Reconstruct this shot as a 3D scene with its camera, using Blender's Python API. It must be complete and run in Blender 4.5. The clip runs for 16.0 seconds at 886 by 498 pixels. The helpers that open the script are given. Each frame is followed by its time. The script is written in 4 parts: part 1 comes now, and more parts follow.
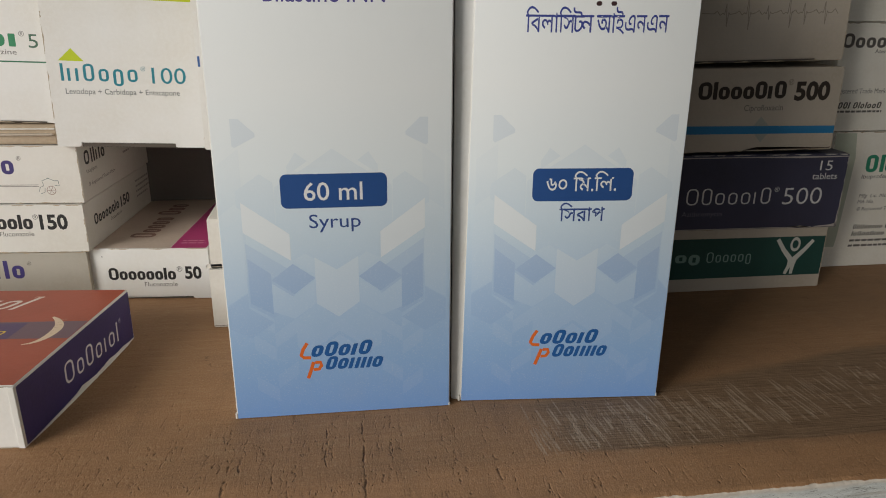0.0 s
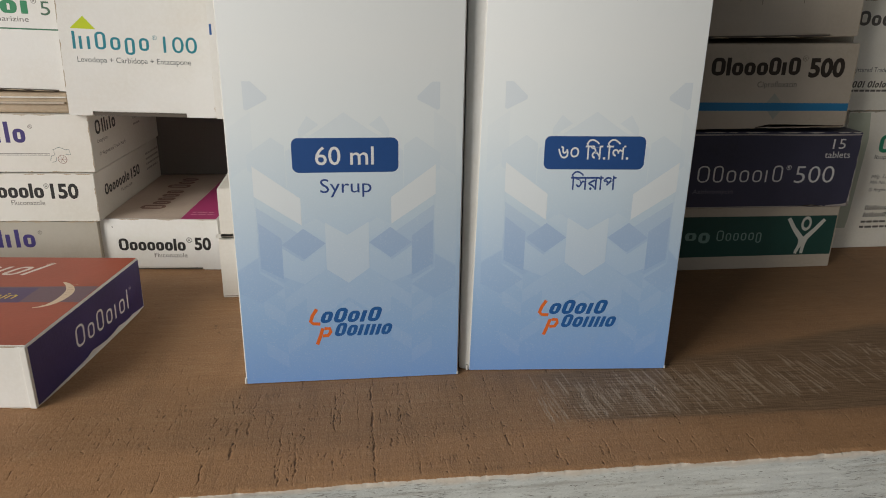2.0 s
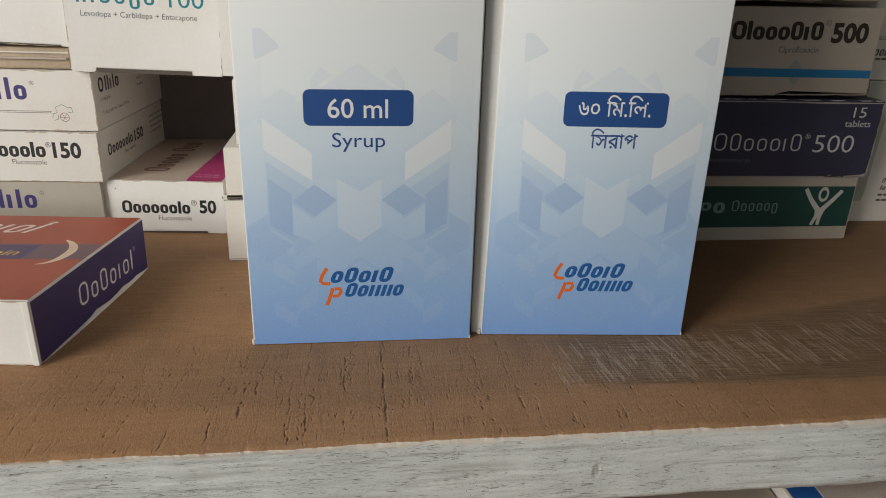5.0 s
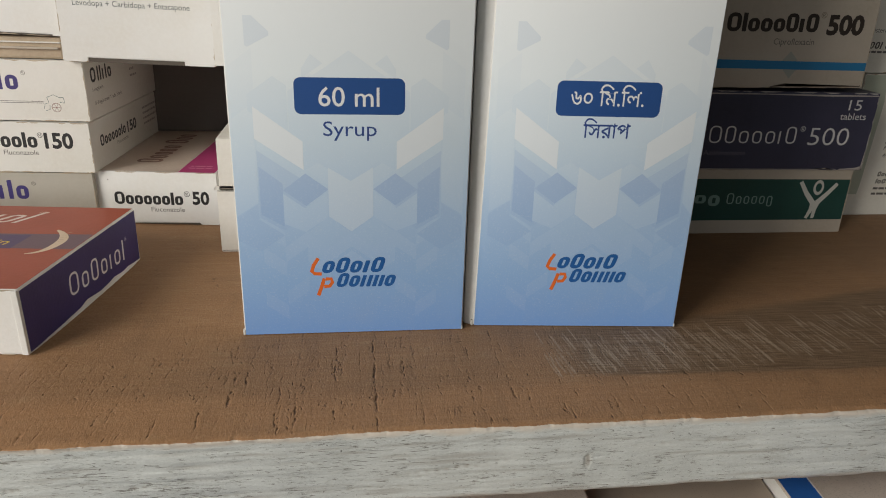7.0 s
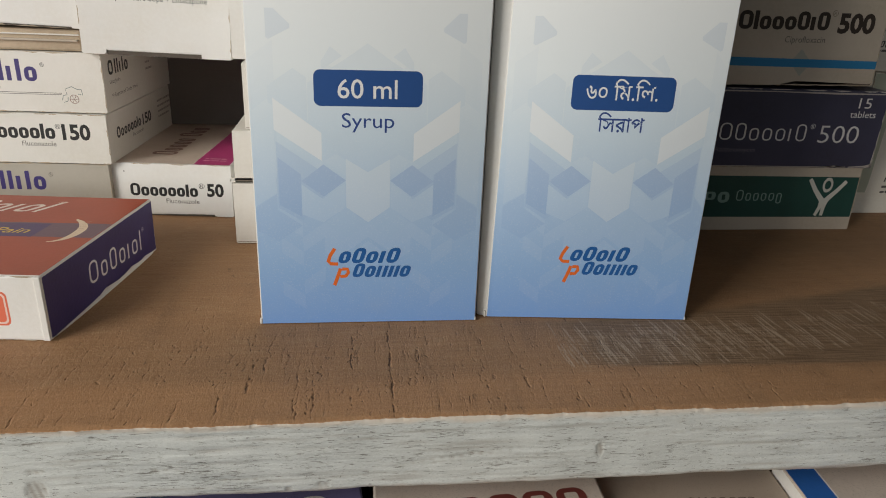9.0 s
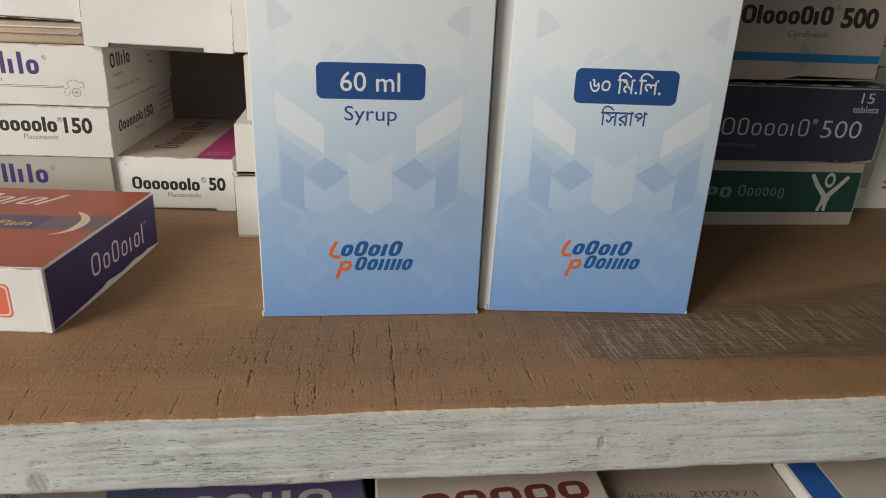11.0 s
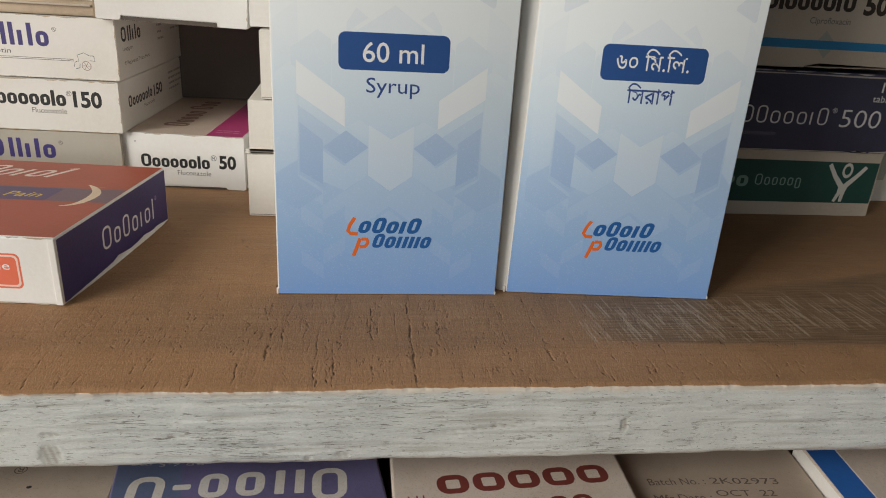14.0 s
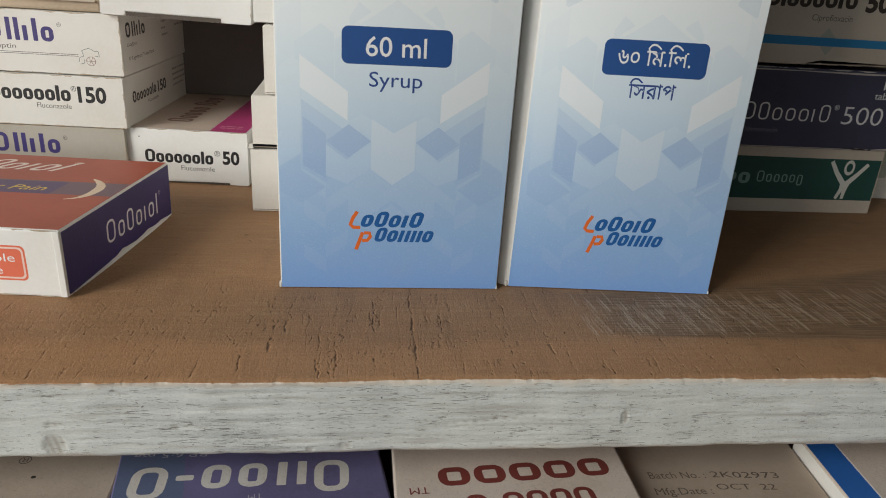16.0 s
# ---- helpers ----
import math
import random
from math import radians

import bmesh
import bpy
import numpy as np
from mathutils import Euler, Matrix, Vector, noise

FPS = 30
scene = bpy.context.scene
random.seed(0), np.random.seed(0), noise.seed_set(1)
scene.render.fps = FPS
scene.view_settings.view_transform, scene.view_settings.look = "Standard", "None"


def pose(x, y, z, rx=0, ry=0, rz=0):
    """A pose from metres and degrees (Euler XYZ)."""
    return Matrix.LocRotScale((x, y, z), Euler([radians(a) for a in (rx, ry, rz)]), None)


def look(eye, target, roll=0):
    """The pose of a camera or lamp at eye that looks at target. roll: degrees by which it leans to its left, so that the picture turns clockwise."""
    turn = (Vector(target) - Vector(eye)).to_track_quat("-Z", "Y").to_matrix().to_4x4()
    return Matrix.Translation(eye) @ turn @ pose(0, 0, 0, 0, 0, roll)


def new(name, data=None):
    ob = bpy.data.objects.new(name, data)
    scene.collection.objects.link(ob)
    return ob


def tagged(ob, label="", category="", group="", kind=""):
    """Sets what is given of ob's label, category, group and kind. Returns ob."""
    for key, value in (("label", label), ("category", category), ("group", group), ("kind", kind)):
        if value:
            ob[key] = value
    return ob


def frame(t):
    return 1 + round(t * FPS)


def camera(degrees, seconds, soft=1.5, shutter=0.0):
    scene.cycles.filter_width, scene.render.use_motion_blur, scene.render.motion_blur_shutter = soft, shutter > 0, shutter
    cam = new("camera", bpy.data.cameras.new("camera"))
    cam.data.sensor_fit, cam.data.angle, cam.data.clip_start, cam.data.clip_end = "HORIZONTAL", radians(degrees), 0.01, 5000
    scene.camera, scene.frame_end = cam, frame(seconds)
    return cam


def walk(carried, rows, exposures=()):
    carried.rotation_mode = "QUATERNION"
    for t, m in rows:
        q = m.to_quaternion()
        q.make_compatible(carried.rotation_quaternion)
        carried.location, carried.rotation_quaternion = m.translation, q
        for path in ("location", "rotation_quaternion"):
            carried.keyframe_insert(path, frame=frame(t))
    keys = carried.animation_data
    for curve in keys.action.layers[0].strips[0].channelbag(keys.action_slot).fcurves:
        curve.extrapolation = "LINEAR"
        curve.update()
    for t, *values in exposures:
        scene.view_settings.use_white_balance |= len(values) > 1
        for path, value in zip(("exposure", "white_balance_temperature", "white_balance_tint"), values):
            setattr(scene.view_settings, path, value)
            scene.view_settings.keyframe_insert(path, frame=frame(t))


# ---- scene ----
# The eye hovers a hand's width in front of a chemist's shelf and sinks slowly.
cam = camera(63.6, 16.0, soft=1.0)
# t, x, y, z, yaw, pitch, roll
ROWS = [
    (0.0, 0.00247, -0.00243, 0.09266, -7.581, -18.933, -0.378),
    (0.5, 0.00592, -0.00072, 0.09204, -7.158, -19.312, -0.026),
    (1.0, 0.00416, -0.00244, 0.09101, -6.898, -19.305, -0.138),
    (1.5, 0.00334, -0.00311, 0.09033, -6.890, -19.487, -0.321),
    (2.0, 0.00147, -0.00385, 0.08778, -6.867, -19.742, -0.866),
    (2.5, 0.00084, -0.00114, 0.08469, -6.725, -20.515, -0.935),
    (3.0, 0.00095, -0.00063, 0.08317, -6.721, -20.893, -1.160),
    (3.5, -0.00148, -0.00038, 0.08203, -6.784, -20.903, -1.462),
    (4.0, -0.00174, -0.00049, 0.08159, -6.697, -20.937, -1.521),
    (6.5, 0.00002, -0.00169, 0.08116, -6.587, -21.495, -1.547),
    (7.0, 0.00018, -0.00109, 0.07979, -6.713, -21.432, -1.725),
    (7.5, -0.00031, -0.00143, 0.08019, -6.629, -21.605, -1.677),
    (8.0, -0.00219, -0.00181, 0.07895, -6.440, -21.655, -1.946),
    (8.5, -0.00339, -0.00298, 0.07830, -6.305, -21.467, -2.212),
    (9.0, -0.00265, -0.00346, 0.07893, -6.272, -21.533, -2.089),
    (11.5, -0.00331, -0.00366, 0.07766, -6.071, -21.873, -2.290),
    (12.0, -0.00489, -0.00302, 0.07578, -6.078, -21.882, -2.619),
    (12.5, -0.00499, -0.00223, 0.07564, -6.062, -21.911, -2.762),
    (13.0, -0.00606, -0.00067, 0.07375, -6.209, -22.086, -3.009),
    (13.5, -0.00646, -0.00218, 0.07374, -6.069, -22.043, -3.087),
    (14.0, -0.00768, -0.00180, 0.07309, -6.040, -22.112, -3.243),
    (14.5, -0.00836, -0.00216, 0.07310, -5.739, -22.443, -3.244),
    (15.0, -0.00455, -0.00100, 0.07279, -6.039, -22.281, -2.866),
    (15.5, -0.00729, -0.00145, 0.07199, -6.051, -22.212, -3.203),
    (16.0, -0.00765, -0.00306, 0.07213, -5.791, -22.125, -3.328),
]
# stops, kelvin, tint
EXPOSURES = [(0.0, -0.04, 6640, 10), (4.0, 0.04, 6640, 10), (11.5, 0.10, 6640, 10), (13.5, 0.12, 6720, 11), (16.0, 0.14, 6480, 9)]
walk(cam, [(t, pose(x, y, z, 90 + pitch, roll, yaw)) for t, x, y, z, yaw, pitch, roll in ROWS], EXPOSURES)

# ---- light ----
world = bpy.data.worlds.new("sky")
scene.world = world
world.use_nodes = True
wn = world.node_tree
sky = wn.nodes.new("ShaderNodeTexSky")
sky.sky_type = "NISHITA"
sky.sun_disc = False
sky.sun_elevation, sky.sun_rotation = radians(28), radians(-70)
wn.nodes["Background"].inputs["Strength"].default_value = 0.028
wn.links.new(sky.outputs["Color"], wn.nodes["Background"].inputs["Color"])


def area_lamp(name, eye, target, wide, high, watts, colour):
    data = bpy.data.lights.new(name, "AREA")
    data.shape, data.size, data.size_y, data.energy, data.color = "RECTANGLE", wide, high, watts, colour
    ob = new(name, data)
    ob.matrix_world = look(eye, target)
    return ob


# added area lamps for daylight from the left and front; both openings are assumed
area_lamp("side_daylight", (-0.60, -0.28, 0.30), (0.0, 0.15, 0.03), 0.40, 0.50, 5.3, (1.0, 0.962, 0.905))
area_lamp("front_daylight", (-0.78, -1.10, 0.46), (0.0, 0.15, 0.0), 0.8, 0.8, 2.75, (0.985, 0.99, 0.96))


# ---- materials ----
def nodes_of(name):
    m = bpy.data.materials.new(name)
    m.use_nodes = True
    t = m.node_tree
    return m, t, t.nodes["Principled BSDF"]


def add(t, kind, **values):
    n = t.nodes.new(kind)
    for key, value in values.items():
        n.inputs[key].default_value = value
    return n


def mix_of(t, a, b, factor, blend="MIX"):
    n = t.nodes.new("ShaderNodeMix")
    n.data_type, n.blend_type = "RGBA", blend
    for slot, v in ((0, factor), (6, a), (7, b)):
        if hasattr(v, "links"):
            t.links.new(v, n.inputs[slot])
        else:
            n.inputs[slot].default_value = v if slot == 0 else (*v[:3], 1)
    return n.outputs[2]


def ramp_of(t, source, stops):
    n = t.nodes.new("ShaderNodeValToRGB")
    e = n.color_ramp.elements
    while len(e) < len(stops):
        e.new(0.5)
    for k, (p, c) in zip(e, stops):
        k.position, k.color = p, (*(c if isinstance(c, tuple) else (c, c, c)), 1)
    t.links.new(source, n.inputs["Fac"])
    return n.outputs["Color"]


def coords(t, scale=(1, 1, 1), shift=(0, 0, 0)):
    c = t.nodes.new("ShaderNodeTexCoord")
    m = t.nodes.new("ShaderNodeMapping")
    m.inputs["Scale"].default_value, m.inputs["Location"].default_value = scale, shift
    t.links.new(c.outputs["Object"], m.inputs["Vector"])
    return m.outputs["Vector"]


def noise_of(t, vector, scale, detail=4.0, rough=0.55):
    n = add(t, "ShaderNodeTexNoise", Scale=scale, Detail=detail, Roughness=rough)
    t.links.new(vector, n.inputs["Vector"])
    return n.outputs["Fac"]


def relief(t, bsdf, height, strength, distance):
    b = add(t, "ShaderNodeBump", Strength=strength, Distance=distance)
    t.links.new(height, b.inputs["Height"])
    t.links.new(b.outputs["Normal"], bsdf.inputs["Normal"])


def card(name, colour, rough=0.5, stain=0.10, spots=0.0, gloss=0.35):
    """Printed or plain carton board: faint mottling, handling dirt, paper fibre."""
    m, t, b = nodes_of(name)
    v = coords(t)
    dark = tuple(c * (1 - stain) * k for c, k in zip(colour, (1.0, 0.975, 0.93)))
    c = mix_of(t, dark, colour, ramp_of(t, noise_of(t, v, 38, 5), [(0.32, 0.0), (0.62, 1.0)]))
    c = mix_of(t, c, tuple(min(1, k * 1.05) for k in colour), ramp_of(t, noise_of(t, v, 900, 2), [(0.4, 0.0), (0.7, 0.35)]))
    if spots:
        c = mix_of(t, c, tuple(k * 0.35 for k in colour), ramp_of(t, noise_of(t, v, 3200, 2), [(0.66 - 0.1 * spots, 0.0), (0.74, 0.5)]))
    t.links.new(c, b.inputs["Base Color"])
    b.inputs["Roughness"].default_value = rough
    b.inputs["Specular IOR Level"].default_value = gloss
    relief(t, b, noise_of(t, v, 1400, 3), 0.10, 0.0004)
    return m


INKS = {}


def ink(colour, rough=0.42):
    key = (*colour, rough)
    if key not in INKS:
        INKS[key] = card("printing_ink", colour, rough, 0.05)
    return INKS[key]


def artwork(amount=0.0, tint=(0.8, 0.8, 0.8)):
    """Blue-to-white printed gradient of the syrup cartons; facets mix it with a tint."""
    m, t, b = nodes_of("gradient_print")
    v = coords(t)
    sep = t.nodes.new("ShaderNodeSeparateXYZ")
    t.links.new(v, sep.inputs[0])
    mr = add(t, "ShaderNodeMapRange", **{"From Min": 0.0, "From Max": 0.09})
    t.links.new(sep.outputs["Z"], mr.inputs["Value"])
    c = ramp_of(t, mr.outputs[0], [(0.0, (0.195, 0.365, 0.72)), (0.15, (0.285, 0.465, 0.745)), (0.33, (0.435, 0.595, 0.79)),
                                   (0.50, (0.63, 0.745, 0.83)), (0.66, (0.81, 0.87, 0.89)), (0.85, (0.885, 0.91, 0.905))])
    if amount:
        c = mix_of(t, c, tint, amount)
    c = mix_of(t, c, (0.88, 0.89, 0.90), ramp_of(t, noise_of(t, v, 3000, 1), [(0.56, 0.0), (0.75, 0.12)]))
    c = mix_of(t, c, (0.45, 0.47, 0.50), ramp_of(t, noise_of(t, v, 60, 5), [(0.58, 0.0), (0.85, 0.10)]))
    t.links.new(c, b.inputs["Base Color"])
    b.inputs["Roughness"].default_value = 0.40
    b.inputs["Specular IOR Level"].default_value = 0.4
    relief(t, b, noise_of(t, v, 1800, 2), 0.06, 0.0003)
    return m


def attribute_of(t, name):
    n = t.nodes.new("ShaderNodeAttribute")
    n.attribute_name = name
    return n.outputs["Fac"]


def sum_of(t, a, b, scale=1.0, shift=0.0):
    """a + scale * b + shift"""
    m = add(t, "ShaderNodeMath")
    m.operation = "MULTIPLY_ADD"
    t.links.new(b, m.inputs[0])
    m.inputs[1].default_value, m.inputs[2].default_value = scale, shift
    n = t.nodes.new("ShaderNodeMath")
    n.operation = "ADD"
    t.links.new(a, n.inputs[0])
    t.links.new(m.outputs[0], n.inputs[1])
    return n.outputs[0]


def board_wood():
    """Dusty brown shelf top: grain along the board, torn saw marks across it, pale scuffs."""
    m, t, b = nodes_of("brown_shelf_wood")
    v = coords(t)
    sep = t.nodes.new("ShaderNodeSeparateXYZ")
    t.links.new(v, sep.inputs[0])
    grain = noise_of(t, coords(t, (9, 190, 60)), 5, 6, 0.6)
    hair = noise_of(t, coords(t, (70, 3400, 60)), 1, 4, 0.65)
    saw = noise_of(t, coords(t, (150, 22, 1), (3, 0, 0)), 1, 4, 0.6)
    cut = noise_of(t, coords(t, (1300, 230, 1), (9, 4, 0)), 1, 5, 0.7)
    patch = noise_of(t, coords(t, (1, 1.6, 1)), 24, 5)
    fibre = noise_of(t, coords(t, (1, 0.6, 1)), 2300, 5, 0.7)
    c = ramp_of(t, grain, [(0.25, (0.285, 0.160, 0.082)), (0.5, (0.366, 0.210, 0.110)), (0.78, (0.452, 0.275, 0.152))])
    c = mix_of(t, c, (0.240, 0.150, 0.092), ramp_of(t, patch, [(0.42, 0.0), (0.68, 0.55)]))
    mottle = noise_of(t, coords(t, (0.7, 1.5, 1), (4, 2, 0)), 170, 5, 0.65)
    c = mix_of(t, c, (0.215, 0.128, 0.070), ramp_of(t, mottle, [(0.52, 0.0), (0.72, 0.38)]))
    c = mix_of(t, c, (0.455, 0.315, 0.180), ramp_of(t, mottle, [(0.28, 0.55), (0.45, 0.0)]))
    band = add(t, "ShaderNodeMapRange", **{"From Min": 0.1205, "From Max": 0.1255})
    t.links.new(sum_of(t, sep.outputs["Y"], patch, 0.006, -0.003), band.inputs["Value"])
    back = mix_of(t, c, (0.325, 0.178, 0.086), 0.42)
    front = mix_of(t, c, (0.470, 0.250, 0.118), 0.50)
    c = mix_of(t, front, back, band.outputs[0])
    c = mix_of(t, c, (0.205, 0.120, 0.066), ramp_of(t, saw, [(0.55, 0.0), (0.78, 0.5)]))
    c = mix_of(t, c, (0.200, 0.125, 0.075), ramp_of(t, sum_of(t, hair, patch, 0.4, -0.2), [(0.56, 0.0), (0.72, 0.35)]))
    tick = ramp_of(t, sum_of(t, cut, mottle, 0.6, -0.3), [(0.655, 0.0), (0.70, 0.60)])
    c = mix_of(t, c, (0.140, 0.078, 0.040), tick)
    dust = noise_of(t, coords(t, (1, 0.55, 1), (5, 8, 0)), 2500, 4, 0.7)
    c = mix_of(t, c, (0.165, 0.098, 0.055), ramp_of(t, dust, [(0.52, 0.0), (0.70, 0.42)]))
    c = mix_of(t, c, (0.545, 0.368, 0.220), ramp_of(t, dust, [(0.30, 0.5), (0.46, 0.0)]))
    # darkens the dulled patch and, further right, stands in for weaker light
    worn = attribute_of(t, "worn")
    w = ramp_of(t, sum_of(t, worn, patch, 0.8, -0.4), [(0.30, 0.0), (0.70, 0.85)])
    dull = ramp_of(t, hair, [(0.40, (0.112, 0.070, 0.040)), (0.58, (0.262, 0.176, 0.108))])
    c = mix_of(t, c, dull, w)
    dirt = attribute_of(t, "dirt")
    torn = sum_of(t, sum_of(t, dirt, fibre, 0.6, -0.3), cut, 0.5, -0.25)
    k = mix_of(t, (0, 0, 0), ramp_of(t, torn, [(0.18, 0.0), (0.62, 0.72)]), ramp_of(t, dirt, [(0.03, 0.0), (0.20, 1.0)]))
    c = mix_of(t, c, (0.090, 0.048, 0.026), k)
    scuff = ramp_of(t, sum_of(t, sum_of(t, attribute_of(t, "scuff"), fibre, 0.8, -0.4), hair, 0.9, -0.45), [(0.10, 0.0), (0.70, 0.75)])
    s = mix_of(t, (0, 0, 0), scuff, ramp_of(t, attribute_of(t, "scuff"), [(0.04, 0.0), (0.22, 1.0)]))
    c = mix_of(t, c, (0.455, 0.355, 0.255), s)
    t.links.new(c, b.inputs["Base Color"])
    b.inputs["Roughness"].default_value = 0.62
    b.inputs["Specular IOR Level"].default_value = 0.25
    dents = t.nodes.new("ShaderNodeMath")
    dents.operation = "MULTIPLY"
    t.links.new(k, dents.inputs[0])
    dents.inputs[1].default_value = -0.8
    relief(t, b, sum_of(t, sum_of(t, dents.outputs[0], saw, 0.4), fibre, 0.30), 0.8, 0.0006)
    return m


def worn_paint():
    """Old off-white paint, thin over the grain, with sparse dark hairlines along the board."""
    m, t, b = nodes_of("worn_white_paint")
    v = coords(t)
    hair = noise_of(t, coords(t, (200, 1, 3800)), 1, 3, 0.55)
    fine = noise_of(t, coords(t, (520, 1, 6500), (7, 0, 0)), 1, 2, 0.6)
    patch = noise_of(t, coords(t, (1, 1, 2.2)), 40, 5, 0.6)
    blotch = noise_of(t, coords(t, (1, 1, 3)), 130, 4, 0.6)
    ridge = noise_of(t, coords(t, (160, 1, 1500), (2, 0, 5)), 1, 4, 0.6)
    pits = noise_of(t, coords(t, (1, 1, 1.4)), 1100, 2, 0.5)
    c = mix_of(t, (0.570, 0.588, 0.560), (0.650, 0.668, 0.635), ramp_of(t, patch, [(0.34, 0.0), (0.66, 1.0)]))
    c = mix_of(t, c, (0.705, 0.718, 0.680), ramp_of(t, blotch, [(0.50, 0.0), (0.70, 0.5)]))
    c = mix_of(t, c, (0.490, 0.510, 0.500), ramp_of(t, sum_of(t, ridge, patch, 0.5, -0.25), [(0.30, 0.3), (0.40, 0.0)]))
    line = ramp_of(t, sum_of(t, sum_of(t, hair, patch, -0.60, 0.30), fine, 0.5, -0.25), [(0.672, 0.0), (0.694, 0.92)])
    c = mix_of(t, c, (0.185, 0.175, 0.150), line)
    c = mix_of(t, c, (0.20, 0.19, 0.165), ramp_of(t, sum_of(t, fine, blotch, -0.5, 0.25), [(0.645, 0.0), (0.668, 0.85)]))
    c = mix_of(t, c, (0.10, 0.09, 0.08), ramp_of(t, pits, [(0.735, 0.0), (0.750, 0.8)]))
    c = mix_of(t, c, (0.42, 0.35, 0.27), ramp_of(t, noise_of(t, v, 110, 4), [(0.66, 0.0), (0.80, 0.40)]))
    grit = noise_of(t, coords(t, (1, 1, 1.8), (3, 1, 2)), 2100, 4, 0.7)
    c = mix_of(t, c, (0.36, 0.36, 0.34), ramp_of(t, grit, [(0.54, 0.0), (0.72, 0.30)]))
    c = mix_of(t, c, (0.80, 0.81, 0.79), ramp_of(t, grit, [(0.30, 0.5), (0.46, 0.0)]))
    c = mix_of(t, c, (0.27, 0.22, 0.17), attribute_of(t, "dirt"))
    sep = t.nodes.new("ShaderNodeSeparateXYZ")
    t.links.new(v, sep.inputs[0])
    rim = add(t, "ShaderNodeMapRange", **{"From Min": -0.0016, "From Max": -0.0006})
    t.links.new(sum_of(t, sep.outputs["Z"], blotch, 0.0024, -0.0012), rim.inputs["Value"])
    c = mix_of(t, c, (0.66, 0.585, 0.495), rim.outputs[0])
    foot = add(t, "ShaderNodeMapRange", **{"From Min": -0.0150, "From Max": -0.0163, "To Max": 0.65})
    t.links.new(sum_of(t, sep.outputs["Z"], blotch, 0.0022, -0.0011), foot.inputs["Value"])
    c = mix_of(t, c, (0.50, 0.405, 0.335), foot.outputs[0])
    t.links.new(c, b.inputs["Base Color"])
    b.inputs["Roughness"].default_value = 0.55
    b.inputs["Specular IOR Level"].default_value = 0.35
    relief(t, b, sum_of(t, sum_of(t, sum_of(t, sum_of(t, ridge, blotch, 0.8), pits, 0.4), line, -0.9), grit, 0.5), 0.36, 0.0005)
    return m


def plain(name, colour, rough=0.8, scale=6, vary=0.15, stretch=(1, 1, 1)):
    m, t, b = nodes_of(name)
    v = coords(t, stretch)
    n = noise_of(t, v, scale, 6)
    c = mix_of(t, tuple(k * (1 - vary) for k in colour), tuple(min(1, k * (1 + vary)) for k in colour), ramp_of(t, n, [(0.3, 0.0), (0.7, 1.0)]))
    t.links.new(c, b.inputs["Base Color"])
    b.inputs["Roughness"].default_value = rough
    relief(t, b, noise_of(t, v, scale * 20, 3), 0.2, 0.001)
    return m


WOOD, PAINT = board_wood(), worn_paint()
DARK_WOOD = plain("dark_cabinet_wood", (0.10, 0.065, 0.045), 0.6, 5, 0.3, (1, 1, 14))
WHITE = card("white_carton_board", (0.76, 0.76, 0.74), 0.48, 0.06)
CREAM = card("cream_carton_board", (0.72, 0.705, 0.66), 0.52, 0.10)
# yellowed board, taken darker in colour for shade behind the orange carton
TANNED_SHADED = card("yellowed_shaded_board", (0.43, 0.40, 0.345), 0.55, 0.14)
# white board of the right stack, darkened in colour for the shade on it
SHADED_CARD = card("shaded_white_board", (0.50, 0.44, 0.365), 0.6, 0.16)
FAR_CARD = card("cream_far_board", (0.80, 0.775, 0.70), 0.55, 0.10)
KRAFT = card("dusty_kraft_board", (0.43, 0.37, 0.305), 0.75, 0.22, 0.5)
KRAFT_PALE = card("speckled_pale_board", (0.64, 0.565, 0.495), 0.75, 0.16, 1.0)
PURPLE = card("purple_printed_board", (0.150, 0.140, 0.280), 0.5, 0.3, 0.5)
NAVY = card("navy_printed_board", (0.052, 0.052, 0.090), 0.42, 0.25, 0.2)
GREEN_DARK = card("dark_green_printed_board", (0.020, 0.075, 0.064), 0.45, 0.25)
ORANGE = card("orange_red_printed_board", (0.43, 0.100, 0.056), 0.45, 0.16)
VIOLET = card("deep_violet_printed_board", (0.060, 0.045, 0.165), 0.42, 0.2)
SLIT_SHADE = card("slit_shade_board", (0.10, 0.085, 0.07), 0.8)
BLACK_INK, BLUE_INK, WHITE_INK = ink((0.022, 0.022, 0.022)), ink((0.026, 0.085, 0.27)), ink((0.80, 0.80, 0.80))
GREY_INK = ink((0.13, 0.12, 0.11))

MM = 0.001


# ---- building helpers ----
def mesh_of(name, verts, faces, material):
    me = bpy.data.meshes.new(name)
    me.from_pydata(verts, [], faces)
    me.materials.append(material)
    me.update()
    return me


def part(name, bm, material, parent, label=""):
    """Links a bmesh or mesh as one object under a thing or a part."""
    if isinstance(bm, bmesh.types.BMesh):
        me = bpy.data.meshes.new(name)
        bm.to_mesh(me)
        bm.free()
        me.materials.append(material)
    else:
        me = bm
    ob = new(name, me)
    ob.parent = parent
    return tagged(ob, label)


def block(x0, y0, z0, x1, y1, z1, bevel=0.0, segments=2):
    bm = bmesh.new()
    bmesh.ops.create_cube(bm, size=1)
    for v in bm.verts:
        v.co = (x0 + (v.co.x + 0.5) * (x1 - x0), y0 + (v.co.y + 0.5) * (y1 - y0), z0 + (v.co.z + 0.5) * (z1 - z0))
    if bevel:
        bmesh.ops.bevel(bm, geom=bm.edges[:], offset=bevel, segments=segments, profile=0.5, affect="EDGES")
    return bm


